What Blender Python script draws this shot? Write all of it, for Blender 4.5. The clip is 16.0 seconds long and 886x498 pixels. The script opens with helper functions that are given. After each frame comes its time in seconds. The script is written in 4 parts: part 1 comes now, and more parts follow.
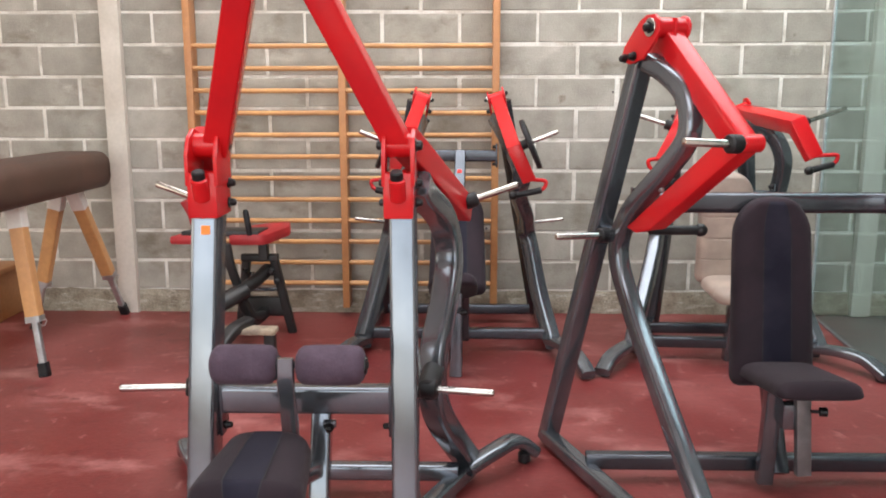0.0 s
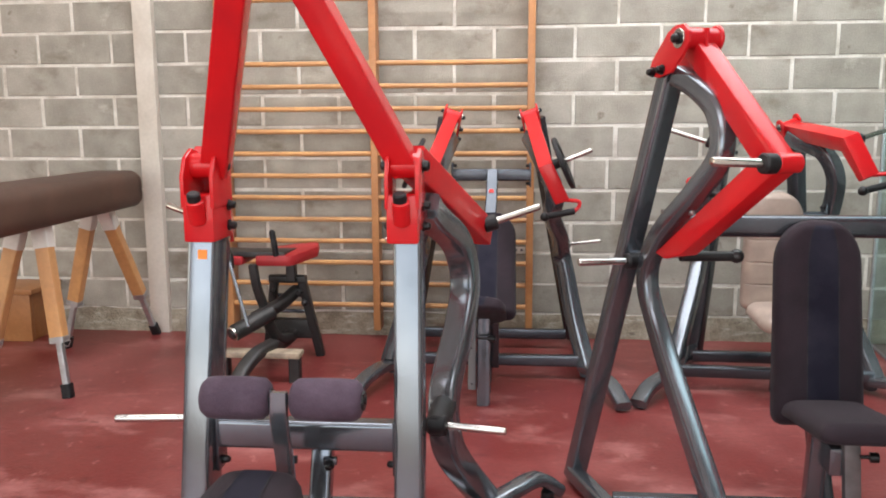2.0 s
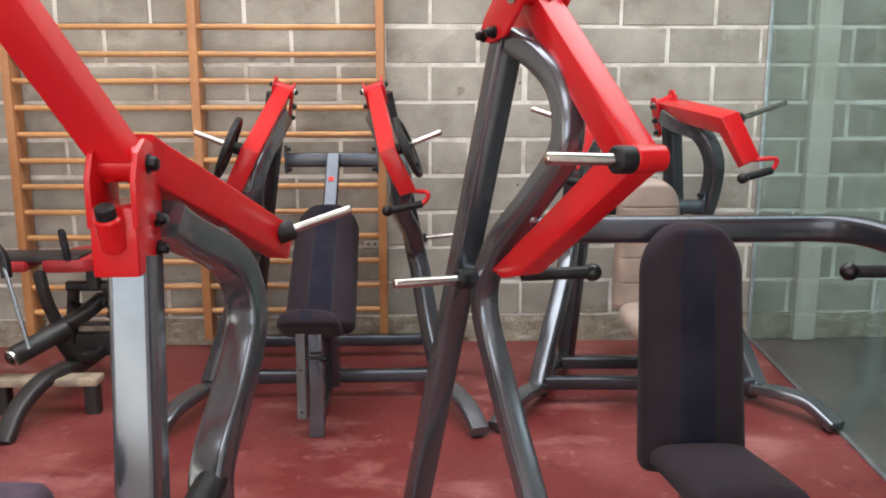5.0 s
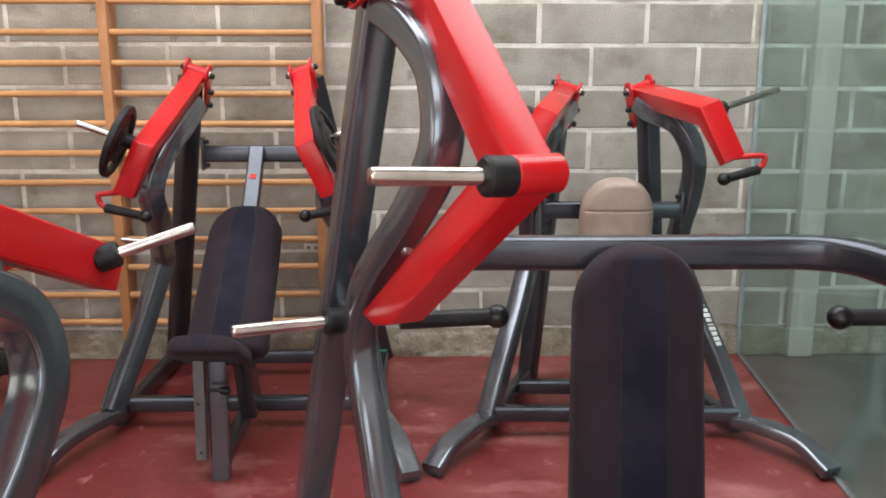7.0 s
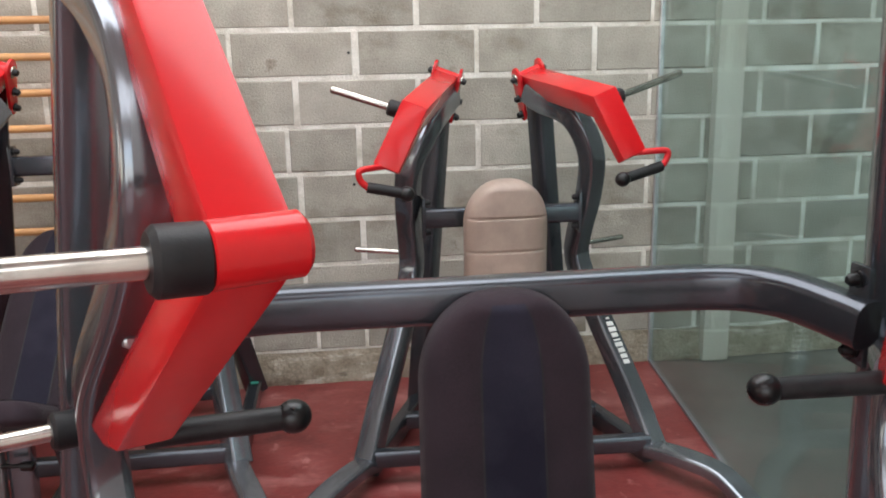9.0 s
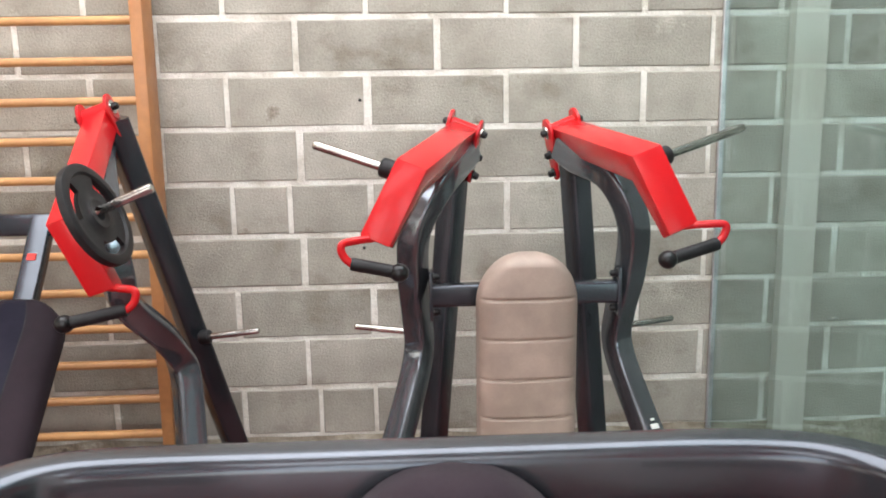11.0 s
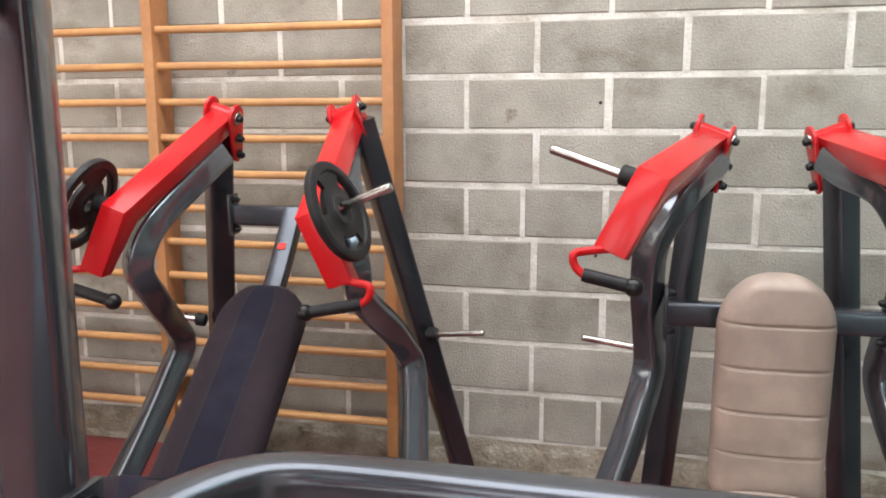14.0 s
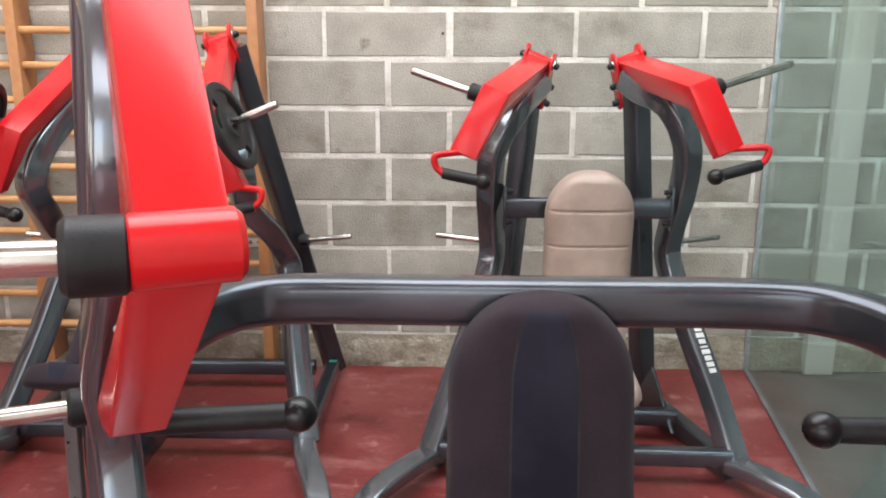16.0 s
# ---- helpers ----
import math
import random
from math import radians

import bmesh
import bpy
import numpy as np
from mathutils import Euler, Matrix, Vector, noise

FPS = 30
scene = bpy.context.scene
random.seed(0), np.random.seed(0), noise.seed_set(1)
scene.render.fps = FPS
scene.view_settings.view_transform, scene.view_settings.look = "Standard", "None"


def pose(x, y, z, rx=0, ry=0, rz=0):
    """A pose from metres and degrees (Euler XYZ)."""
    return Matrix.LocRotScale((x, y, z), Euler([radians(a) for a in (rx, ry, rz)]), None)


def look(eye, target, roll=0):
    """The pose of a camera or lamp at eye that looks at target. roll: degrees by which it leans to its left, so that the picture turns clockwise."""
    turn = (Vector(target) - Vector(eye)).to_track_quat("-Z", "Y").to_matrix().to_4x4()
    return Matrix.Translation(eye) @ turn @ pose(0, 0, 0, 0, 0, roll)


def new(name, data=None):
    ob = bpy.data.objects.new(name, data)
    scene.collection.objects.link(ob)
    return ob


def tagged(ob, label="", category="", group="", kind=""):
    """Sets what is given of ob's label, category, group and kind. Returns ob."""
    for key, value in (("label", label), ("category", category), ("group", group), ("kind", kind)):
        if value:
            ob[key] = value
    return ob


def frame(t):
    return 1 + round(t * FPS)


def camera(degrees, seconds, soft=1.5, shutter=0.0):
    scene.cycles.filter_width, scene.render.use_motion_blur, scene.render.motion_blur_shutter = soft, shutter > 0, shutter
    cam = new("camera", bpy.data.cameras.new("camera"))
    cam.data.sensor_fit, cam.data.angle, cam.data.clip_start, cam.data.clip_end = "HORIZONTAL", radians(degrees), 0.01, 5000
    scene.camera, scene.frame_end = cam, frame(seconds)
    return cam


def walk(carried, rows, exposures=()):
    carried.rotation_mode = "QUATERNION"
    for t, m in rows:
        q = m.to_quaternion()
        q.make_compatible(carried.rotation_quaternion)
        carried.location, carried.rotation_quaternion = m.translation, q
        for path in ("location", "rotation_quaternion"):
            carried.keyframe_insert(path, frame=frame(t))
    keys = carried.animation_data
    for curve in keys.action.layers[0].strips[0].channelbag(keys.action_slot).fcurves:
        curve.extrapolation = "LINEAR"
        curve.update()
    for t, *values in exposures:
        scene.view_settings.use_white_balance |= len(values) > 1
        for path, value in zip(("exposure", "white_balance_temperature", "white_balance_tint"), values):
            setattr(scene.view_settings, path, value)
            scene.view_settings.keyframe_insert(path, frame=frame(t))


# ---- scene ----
cam = camera(57.3, 16.0, soft=1.9)
PATH = [
    (0, (-0.474, -5.284, 1.393), (-0.519, -3.317, 1.035), -0.0),
    (0.5, (-0.399, -5.271, 1.391), (-0.436, -3.3, 1.054), 0.2),
    (1, (-0.292, -5.26, 1.387), (-0.312, -3.286, 1.067), 0.9),
    (1.5, (-0.278, -5.227, 1.381), (-0.43, -3.262, 1.038), 0.2),
    (2, (-0.351, -5.12, 1.391), (-0.528, -3.153, 1.076), -0.3),
    (2.5, (-0.429, -4.99, 1.399), (-0.514, -3.014, 1.105), -1.0),
    (3, (-0.425, -4.935, 1.389), (-0.355, -2.962, 1.066), -0.5),
    (3.5, (-0.352, -4.855, 1.388), (-0.199, -2.891, 1.039), -1.1),
    (4, (-0.243, -4.712, 1.399), (-0.102, -2.748, 1.049), -0.6),
    (4.2, (-0.196, -4.667, 1.403), (-0.071, -2.702, 1.052), -0.1),
    (6.3, (0.053, -4.113, 1.395), (0.061, -2.158, 0.972), -1.2),
    (6.5, (0.106, -4.061, 1.401), (0.127, -2.106, 0.978), -0.7),
    (7, (0.215, -3.963, 1.4), (0.267, -2.007, 0.985), 0.1),
    (7.5, (0.277, -3.878, 1.398), (0.396, -1.929, 0.966), -0.5),
    (8, (0.329, -3.725, 1.414), (0.527, -1.78, 0.994), -0.9),
    (8.5, (0.368, -3.612, 1.415), (0.636, -1.677, 0.984), -1.3),
    (9, (0.438, -3.5, 1.411), (0.675, -1.566, 0.959), -1.2),
    (9.2, (0.48, -3.435, 1.416), (0.682, -1.498, 0.962), -0.4),
    (11.3, (0.671, -2.998, 1.433), (0.698, -1.027, 1.094), -1.2),
    (11.5, (0.688, -2.96, 1.438), (0.635, -0.99, 1.101), -1.0),
    (12, (0.709, -2.885, 1.448), (0.461, -0.929, 1.109), -1.3),
    (12.5, (0.713, -2.853, 1.444), (0.247, -0.941, 1.088), -1.3),
    (13, (0.698, -2.864, 1.44), (0.04, -1.013, 1.065), -1.4),
    (13.5, (0.666, -2.901, 1.437), (-0.002, -1.052, 1.07), -0.6),
    (14, (0.632, -2.978, 1.434), (0.167, -1.063, 1.092), -0.2),
    (14.5, (0.614, -3.066, 1.426), (0.359, -1.118, 1.05), -0.8),
    (15, (0.618, -3.138, 1.421), (0.513, -1.18, 1.028), -0.6),
    (15.5, (0.601, -3.285, 1.405), (0.553, -1.334, 0.965), -0.1),
    (16, (0.561, -3.424, 1.412), (0.521, -1.486, 0.921), 0.2),
]
EXPOSURES = ((0.0, -0.1), (0.5, 0.15), (1.0, -0.1), (2.5, -0.1), (4.0, -0.2), (6.5, -0.26), (9.0, -0.28), (11.5, 0.13), (12.0, 0.02), (12.5, 0.02), (14.0, -0.03), (15.0, -0.02), (15.5, -0.04), (16.0, 0.08))
walk(cam, [(t, look(eye, target, roll)) for t, eye, target, roll in PATH], EXPOSURES)

# ---- light ----
world = bpy.data.worlds.new("world")
scene.world = world
world.use_nodes = True
wn = world.node_tree.nodes
sky = wn.new("ShaderNodeTexSky")
sky.sky_type, sky.sun_disc = "NISHITA", False
sky.sun_elevation, sky.sun_rotation = radians(42), radians(200)
world.node_tree.links.new(sky.outputs[0], wn["Background"].inputs[0])
wn["Background"].inputs[1].default_value = 0.12
sun = new("sun", bpy.data.lights.new("sun", "SUN"))
sun.data.energy, sun.data.angle, sun.data.color = 2.5, radians(0.5), (1, 0.95, 0.87)
sun.matrix_world = look((-3, -20, 18), (0, 0, 0))


def window_light(name, eye, target, wide, high, watts, colour, spread=180):
    lamp = new(name, bpy.data.lights.new(name, "AREA"))
    lamp.data.shape, lamp.data.size, lamp.data.size_y = "RECTANGLE", wide, high
    lamp.data.energy, lamp.data.color = watts, colour
    lamp.data.spread = radians(spread)
    lamp.matrix_world = look(eye, target)


# daylight that enters by the wide openings behind and beside the visitor
window_light("daylight_rear", (-1.85, -9.1, 2.1), (-1.4, 0, 2.3), 6.2, 3.5, 190, (0.91, 0.955, 0.98))
window_light("skylight", (0.3, -1.7, 4.005), (0.3, -1.65, 0), 5.3, 2.1, 240, (0.95, 0.97, 1.0))
window_light("skylight_rear", (-0.8, -5.4, 4.005), (-0.8, -5.3, 0), 4.7, 1.9, 105, (0.95, 0.97, 1.0))
window_light("daylight_side", (-6.4, -4.6, 1.9), (0, -3.0, 1.0), 4.6, 2.0, 85, (1.0, 0.88, 0.68))
# added fill lamp that brightens the room behind the glass; no known source
window_light("fill_next_room", (4.4, -9.1, 1.7), (4.3, 0, 0.8), 2.3, 2.9, 22, (0.92, 1.0, 0.98), 46)


# ---- materials ----
def material(name, base, rough=0.5, metal=0.0, vary=0.15, scale=6.0, fine=60.0, bump=0.0, bump_scale=120.0, second=None, blend=(0.45, 0.65), per_piece=0.0, coat=0.0, rough_vary=0.1, spec=0.5, streak=None, world_space=False):
    m = bpy.data.materials.new(name)
    m.use_nodes = True
    nt = m.node_tree
    n, l = nt.nodes, nt.links
    b = n["Principled BSDF"]
    b.inputs["Roughness"].default_value, b.inputs["Metallic"].default_value = rough, metal
    b.inputs["Coat Weight"].default_value = coat
    b.inputs["Specular IOR Level"].default_value = spec
    b.inputs["Coat Roughness"].default_value = 0.12
    co = n.new("ShaderNodeTexCoord")
    place = n.new("ShaderNodeNewGeometry").outputs["Position"] if world_space else co.outputs["Object"]
    big, small = n.new("ShaderNodeTexNoise"), n.new("ShaderNodeTexNoise")
    for t, s in ((big, scale), (small, fine)):
        t.inputs["Scale"].default_value, t.inputs["Detail"].default_value = s, 6
        l.new(place, t.inputs["Vector"])
    mix = n.new("ShaderNodeMix")
    mix.data_type = "RGBA"
    mix.inputs[6].default_value = (*base, 1)
    mix.inputs[7].default_value = (*(second or [min(1, c * 1.35 + 0.01) for c in base]), 1)
    ramp = n.new("ShaderNodeMapRange")
    ramp.inputs[1].default_value, ramp.inputs[2].default_value = blend
    l.new(big.outputs[0], ramp.inputs[0])
    l.new(ramp.outputs[0], mix.inputs[0])
    hsv = n.new("ShaderNodeHueSaturation")
    tone = mix.outputs[2]
    for colour, size, turn, lo_, hi_ in (streak or ()):
        # scuffs and stains drawn out in one direction
        mp, ns, mr, mx = n.new("ShaderNodeMapping"), n.new("ShaderNodeTexNoise"), n.new("ShaderNodeMapRange"), n.new("ShaderNodeMix")
        mp.inputs["Rotation"].default_value, mp.inputs["Scale"].default_value = (0, 0, turn), size
        l.new(place, mp.inputs["Vector"])
        l.new(mp.outputs[0], ns.inputs["Vector"])
        ns.inputs["Scale"].default_value, ns.inputs["Detail"].default_value, ns.inputs["Roughness"].default_value = 1.0, 9, 0.62
        mr.inputs[1].default_value, mr.inputs[2].default_value = lo_, hi_
        l.new(ns.outputs[0], mr.inputs[0])
        mx.data_type = "RGBA"
        mx.inputs[7].default_value = (*colour, 1)
        l.new(mr.outputs[0], mx.inputs[0])
        l.new(tone, mx.inputs[6])
        tone = mx.outputs[2]
    l.new(tone, hsv.inputs["Color"])
    val = n.new("ShaderNodeMath")
    val.operation = "MULTIPLY_ADD"
    val.inputs[1].default_value, val.inputs[2].default_value = 2 * vary, 1 - vary
    l.new(small.outputs[0], val.inputs[0])
    last = val
    if per_piece:
        info = n.new("ShaderNodeObjectInfo")
        add = n.new("ShaderNodeMath")
        add.operation = "MULTIPLY_ADD"
        add.inputs[1].default_value = per_piece
        l.new(info.outputs["Random"], add.inputs[0])
        l.new(val.outputs[0], add.inputs[2])
        last = add
    l.new(last.outputs[0], hsv.inputs["Value"])
    l.new(hsv.outputs[0], b.inputs["Base Color"])
    if rough_vary:
        rr = n.new("ShaderNodeMath")
        rr.operation = "MULTIPLY_ADD"
        rr.inputs[1].default_value, rr.inputs[2].default_value = rough_vary * 2, max(0.02, rough - rough_vary)
        l.new(big.outputs[0], rr.inputs[0])
        l.new(rr.outputs[0], b.inputs["Roughness"])
    if bump:
        grain = n.new("ShaderNodeTexNoise")
        grain.inputs["Scale"].default_value, grain.inputs["Detail"].default_value = bump_scale, 8
        l.new(place, grain.inputs["Vector"])
        bp = n.new("ShaderNodeBump")
        bp.inputs["Strength"].default_value, bp.inputs["Distance"].default_value = bump, 0.01
        l.new(grain.outputs[0], bp.inputs["Height"])
        l.new(bp.outputs[0], b.inputs["Normal"])
    return m


STEEL = material("grey_metallic_paint", (0.148, 0.162, 0.184), 0.165, 0.75, 0.06, 3, 90, coat=0.3, rough_vary=0.05)
# same grey paint as STEEL, its colour darkened for members turned from the light
SHADEDSTEEL = material("shaded_grey_metallic_paint", (0.064, 0.071, 0.085), 0.25, 0.7, 0.06, 3, 90, coat=0.25, rough_vary=0.05)
RED = material("red_gloss_paint", (0.60, 0.012, 0.016), 0.24, 0.0, 0.05, 4, 40, spec=0.28, coat=0.2, rough_vary=0.05, second=(0.52, 0.012, 0.018))
CHROME = material("bright_chrome", (0.48, 0.465, 0.44), 0.2, 1.0, 0.05, 20, 200, rough_vary=0.06)
RUBBER = material("black_rubber", (0.008, 0.008, 0.0095), 0.5, 0.0, 0.2, 20, 300, spec=0.35, bump=0.1, bump_scale=500)
BOLT = material("black_oxide_bolt", (0.008, 0.008, 0.009), 0.3, 0.3, 0.1, 30, 200)
FABRIC = material("plum_upholstery", (0.0225, 0.0155, 0.0210), 0.85, 0.0, 0.25, 5, 260, spec=0.22, bump=0.25, bump_scale=900, second=(0.032, 0.022, 0.029))
NAVY = material("navy_upholstery_stripe", (0.0095, 0.0085, 0.0195), 0.8, 0.0, 0.2, 5, 260, spec=0.22, bump=0.25, bump_scale=900)
ROLLER = material("purple_roller_fabric", (0.072, 0.049, 0.072), 0.85, 0.0, 0.2, 8, 200, spec=0.25, bump=0.35, bump_scale=60)
TAN = material("tan_leatherette", (0.36, 0.283, 0.238), 0.5, 0.0, 0.08, 5, 200, bump=0.15, bump_scale=400)
BROWN = material("brown_leather", (0.07, 0.036, 0.025), 0.55, 0.0, 0.15, 4, 80, bump=0.2, bump_scale=160, second=(0.10, 0.052, 0.036))
WOOD = material("varnished_pine", (0.47, 0.240, 0.100), 0.38, 0.0, 0.18, 3, 40, bump=0.06, bump_scale=90, second=(0.60, 0.32, 0.125), per_piece=0.15)
UPRIGHT = material("reddish_varnished_pine", (0.42, 0.185, 0.072), 0.38, 0.0, 0.2, 3, 40, bump=0.06, bump_scale=90, second=(0.52, 0.25, 0.10), per_piece=0.1)
DARKWOOD = material("dark_varnished_wood", (0.36, 0.155, 0.055), 0.42, 0.0, 0.2, 3, 40, second=(0.44, 0.20, 0.075))
PALEWOOD = material("worn_beige_board", (0.42, 0.34, 0.25), 0.6, 0.0, 0.3, 12, 60, second=(0.22, 0.18, 0.14))
WHITE = material("white_enamel", (0.70, 0.68, 0.64), 0.4, 0.0, 0.1, 5, 60, second=(0.60, 0.57, 0.52))
ZINC = material("galvanised_steel", (0.42, 0.43, 0.44), 0.42, 0.8, 0.1, 15, 120)
PILLAR = material("cream_painted_steel", (0.66, 0.61, 0.54), 0.5, 0.0, 0.12, 2.5, 50, second=(0.55, 0.50, 0.43))
BLOCK = material("concrete_block", (0.286, 0.267, 0.230), 0.92, 0.0, 0.22, 5, 110, bump=0.5, bump_scale=120, second=(0.402, 0.381, 0.333), per_piece=0.30, blend=(0.35, 0.7), spec=0.2, world_space=True, streak=(((0.50, 0.47, 0.42), (3.5, 3.5, 5), 0, 0.62, 0.75), ((0.15, 0.125, 0.09), (9, 9, 9), 0, 0.64, 0.74), ((0.19, 0.165, 0.13), (2.2, 2.2, 3.5), 0, 0.54, 0.70)))
MORTAR = material("pale_mortar", (0.76, 0.735, 0.68), 0.95, 0.0, 0.15, 7, 90, bump=0.6, bump_scale=70, second=(0.54, 0.505, 0.44))
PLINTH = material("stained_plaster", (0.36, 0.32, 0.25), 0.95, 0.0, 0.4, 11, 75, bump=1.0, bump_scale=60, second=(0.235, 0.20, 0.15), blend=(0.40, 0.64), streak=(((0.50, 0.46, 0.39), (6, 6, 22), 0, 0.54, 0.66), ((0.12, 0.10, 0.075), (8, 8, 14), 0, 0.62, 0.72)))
FLOOR = material("red_painted_concrete", (0.178, 0.029, 0.028), 0.36, 0.0, 0.24, 1.7, 34, bump=0.12, bump_scale=60, second=(0.29, 0.078, 0.073), blend=(0.46, 0.72), rough_vary=0.16, streak=(((0.44, 0.18, 0.17), (1.8, 3.2, 1), 0.35, 0.54, 0.74), ((0.11, 0.018, 0.018), (1.6, 2.6, 1), 1.2, 0.60, 0.72), ((0.42, 0.18, 0.17), (3.5, 9, 1), 1.1, 0.62, 0.78), ((0.42, 0.17, 0.16), (12, 8, 1), 0.5, 0.61, 0.72), ((0.13, 0.02, 0.02), (5, 7, 1), 0.2, 0.60, 0.70)))
GREYFLOOR = material("grey_screed", (0.13, 0.125, 0.113), 0.5, 0.0, 0.15, 2, 30, bump=0.1, bump_scale=60)
PLASTER = material("white_plaster", (0.66, 0.64, 0.60), 0.9, 0.0, 0.08, 1.5, 30, bump=0.1)
BLACK = material("black_paint", (0.022, 0.021, 0.021), 0.42, 0.1, 0.2, 6, 80, rough_vary=0.1)
VINYL = material("red_vinyl", (0.33, 0.016, 0.020), 0.42, 0.0, 0.12, 5, 120, bump=0.1, bump_scale=300)
ORANGE = material("orange_sticker", (0.85, 0.22, 0.03), 0.6, vary=0.03)
REDSTICK = material("red_sticker", (0.75, 0.04, 0.03), 0.6, vary=0.03)
TAG = material("green_tag", (0.03, 0.22, 0.16), 0.5, vary=0.05)
PRINT = material("pale_print", (0.75, 0.75, 0.73), 0.6, vary=0.03)
SLIDE = material("brushed_grey_steel", (0.17, 0.175, 0.18), 0.4, 0.7, 0.06, 10, 100)
DIAL = material("grey_plastic_cap", (0.16, 0.16, 0.17), 0.4, vary=0.05)


for m in (FABRIC, NAVY, ROLLER):
    m.node_tree.nodes["Principled BSDF"].inputs["Sheen Weight"].default_value = 0.06
    m.node_tree.nodes["Principled BSDF"].inputs["Sheen Roughness"].default_value = 0.4


def glass_material():
    m = bpy.data.materials.new("greenish_glass")
    m.use_nodes = True
    n, l = m.node_tree.nodes, m.node_tree.links
    n.remove(n["Principled BSDF"])
    clear, gloss, mix, fr = n.new("ShaderNodeBsdfTransparent"), n.new("ShaderNodeBsdfGlossy"), n.new("ShaderNodeMixShader"), n.new("ShaderNodeLayerWeight")
    clear.inputs[0].default_value = (0.76, 0.86, 0.86, 1)
    gloss.inputs["Roughness"].default_value = 0.02
    fr.inputs["Blend"].default_value = 0.5
    power, scaled = n.new("ShaderNodeMath"), n.new("ShaderNodeMath")
    power.operation, scaled.operation = "POWER", "MULTIPLY_ADD"
    power.inputs[1].default_value = 5.0
    scaled.inputs[1].default_value, scaled.inputs[2].default_value = 0.7, 0.03
    l.new(fr.outputs["Facing"], power.inputs[0])
    l.new(power.outputs[0], scaled.inputs[0])
    l.new(scaled.outputs[0], mix.inputs[0])
    l.new(clear.outputs[0], mix.inputs[1])
    l.new(gloss.outputs[0], mix.inputs[2])
    l.new(mix.outputs[0], n["Material Output"].inputs[0])
    return m


GLASS = glass_material()


# ---- mesh helpers ----
def mesh_of(bm, mat, sharp=38):
    me = bpy.data.meshes.new("mesh")
    bmesh.ops.recalc_face_normals(bm, faces=bm.faces)
    bm.to_mesh(me)
    bm.free()
    me.materials.append(mat)
    for p in me.polygons:
        p.use_smooth = True
    me.set_sharp_from_angle(angle=radians(sharp))
    return me


def thing(name, base, label, category, group=""):
    """An empty at the base of a thing; its parts are built in world metres."""
    e = new(name)
    e.empty_display_size = 0.05
    e.location = base
    return tagged(e, label, category, group)


def root_of(ob):
    while ob.parent:
        ob = ob.parent
    return ob


def part(name, bm, mat, parent, label="", sharp=38):
    base = root_of(parent).location
    bmesh.ops.translate(bm, verts=bm.verts, vec=-base)
    ob = new(name, mesh_of(bm, mat, sharp))
    ob.parent = parent
    return tagged(ob, label)


def solid(name, bm, mat, label, category="", kind="", group="", sharp=38):
    """A thing or a piece of the setting that is one mesh."""
    return tagged(new(name, mesh_of(bm, mat, sharp)), label, category, group, kind)


def box(lo, hi, bevel=0.0, seg=2):
    bm = bmesh.new()
    c = [(a + b) / 2 for a, b in zip(lo, hi)]
    s = [abs(b - a) for a, b in zip(lo, hi)]
    bmesh.ops.create_cube(bm, size=1, matrix=Matrix.Translation(c) @ Matrix.Diagonal((*s, 1)))
    if bevel:
        bmesh.ops.bevel(bm, geom=bm.edges[:], offset=bevel, segments=seg, affect="EDGES", profile=0.6)
    return bm


def join(*bms):
    out = bmesh.new()
    for b in bms:
        me = bpy.data.meshes.new("tmp")
        b.to_mesh(me)
        b.free()
        out.from_mesh(me)
        bpy.data.meshes.remove(me)
    return out


def smooth_path(pts, steps):
    """Catmull-Rom through the points."""
    p = [Vector(q) for q in pts]
    if steps <= 1 or len(p) < 3:
        return p
    p = [2 * p[0] - p[1], *p, 2 * p[-1] - p[-2]]
    out = []
    for i in range(1, len(p) - 2):
        a, b, c, d = p[i - 1:i + 3]
        for k in range(steps):
            t = k / steps
            out.append(0.5 * ((2 * b) + (c - a) * t + (2 * a - 5 * b + 4 * c - d) * t * t + (3 * b - a - 3 * c + d) * t ** 3))
    return out + [p[-2]]


def section(a, b, r, seg=4):
    """Rounded rectangle, a wide and b deep."""
    out = []
    r = min(r, a / 2 - 1e-4, b / 2 - 1e-4)
    for cx, cy, t0 in ((a / 2 - r, b / 2 - r, 0), (r - a / 2, b / 2 - r, 90), (r - a / 2, r - b / 2, 180), (a / 2 - r, r - b / 2, 270)):
        for k in range(seg + 1):
            t = radians(t0 + 90 * k / seg)
            out.append((cx + r * math.cos(t), cy + r * math.sin(t)))
    return out


def tube(pts, side, a, b, r=0.02, steps=6, ends=1.0):
    """A profile a (along side) by b swept along a smooth path."""
    path = smooth_path(pts, steps)
    side = Vector(side).normalized()
    sec = section(a, b, r)
    bm = bmesh.new()
    rings = []
    for i, p in enumerate(path):
        t = (path[min(i + 1, len(path) - 1)] - path[max(i - 1, 0)]).normalized()
        n = (side - t * side.dot(t)).normalized()
        c = t.cross(n)
        k = ends if i in (0, len(path) - 1) else 1
        rings.append([bm.verts.new(p + n * x * k + c * y * k) for x, y in sec])
    for q, w in zip(rings, rings[1:]):
        for i in range(len(sec)):
            j = (i + 1) % len(sec)
            bm.faces.new((q[i], q[j], w[j], w[i]))
    bm.faces.new(rings[0])
    bm.faces.new(rings[-1][::-1])
    return bm


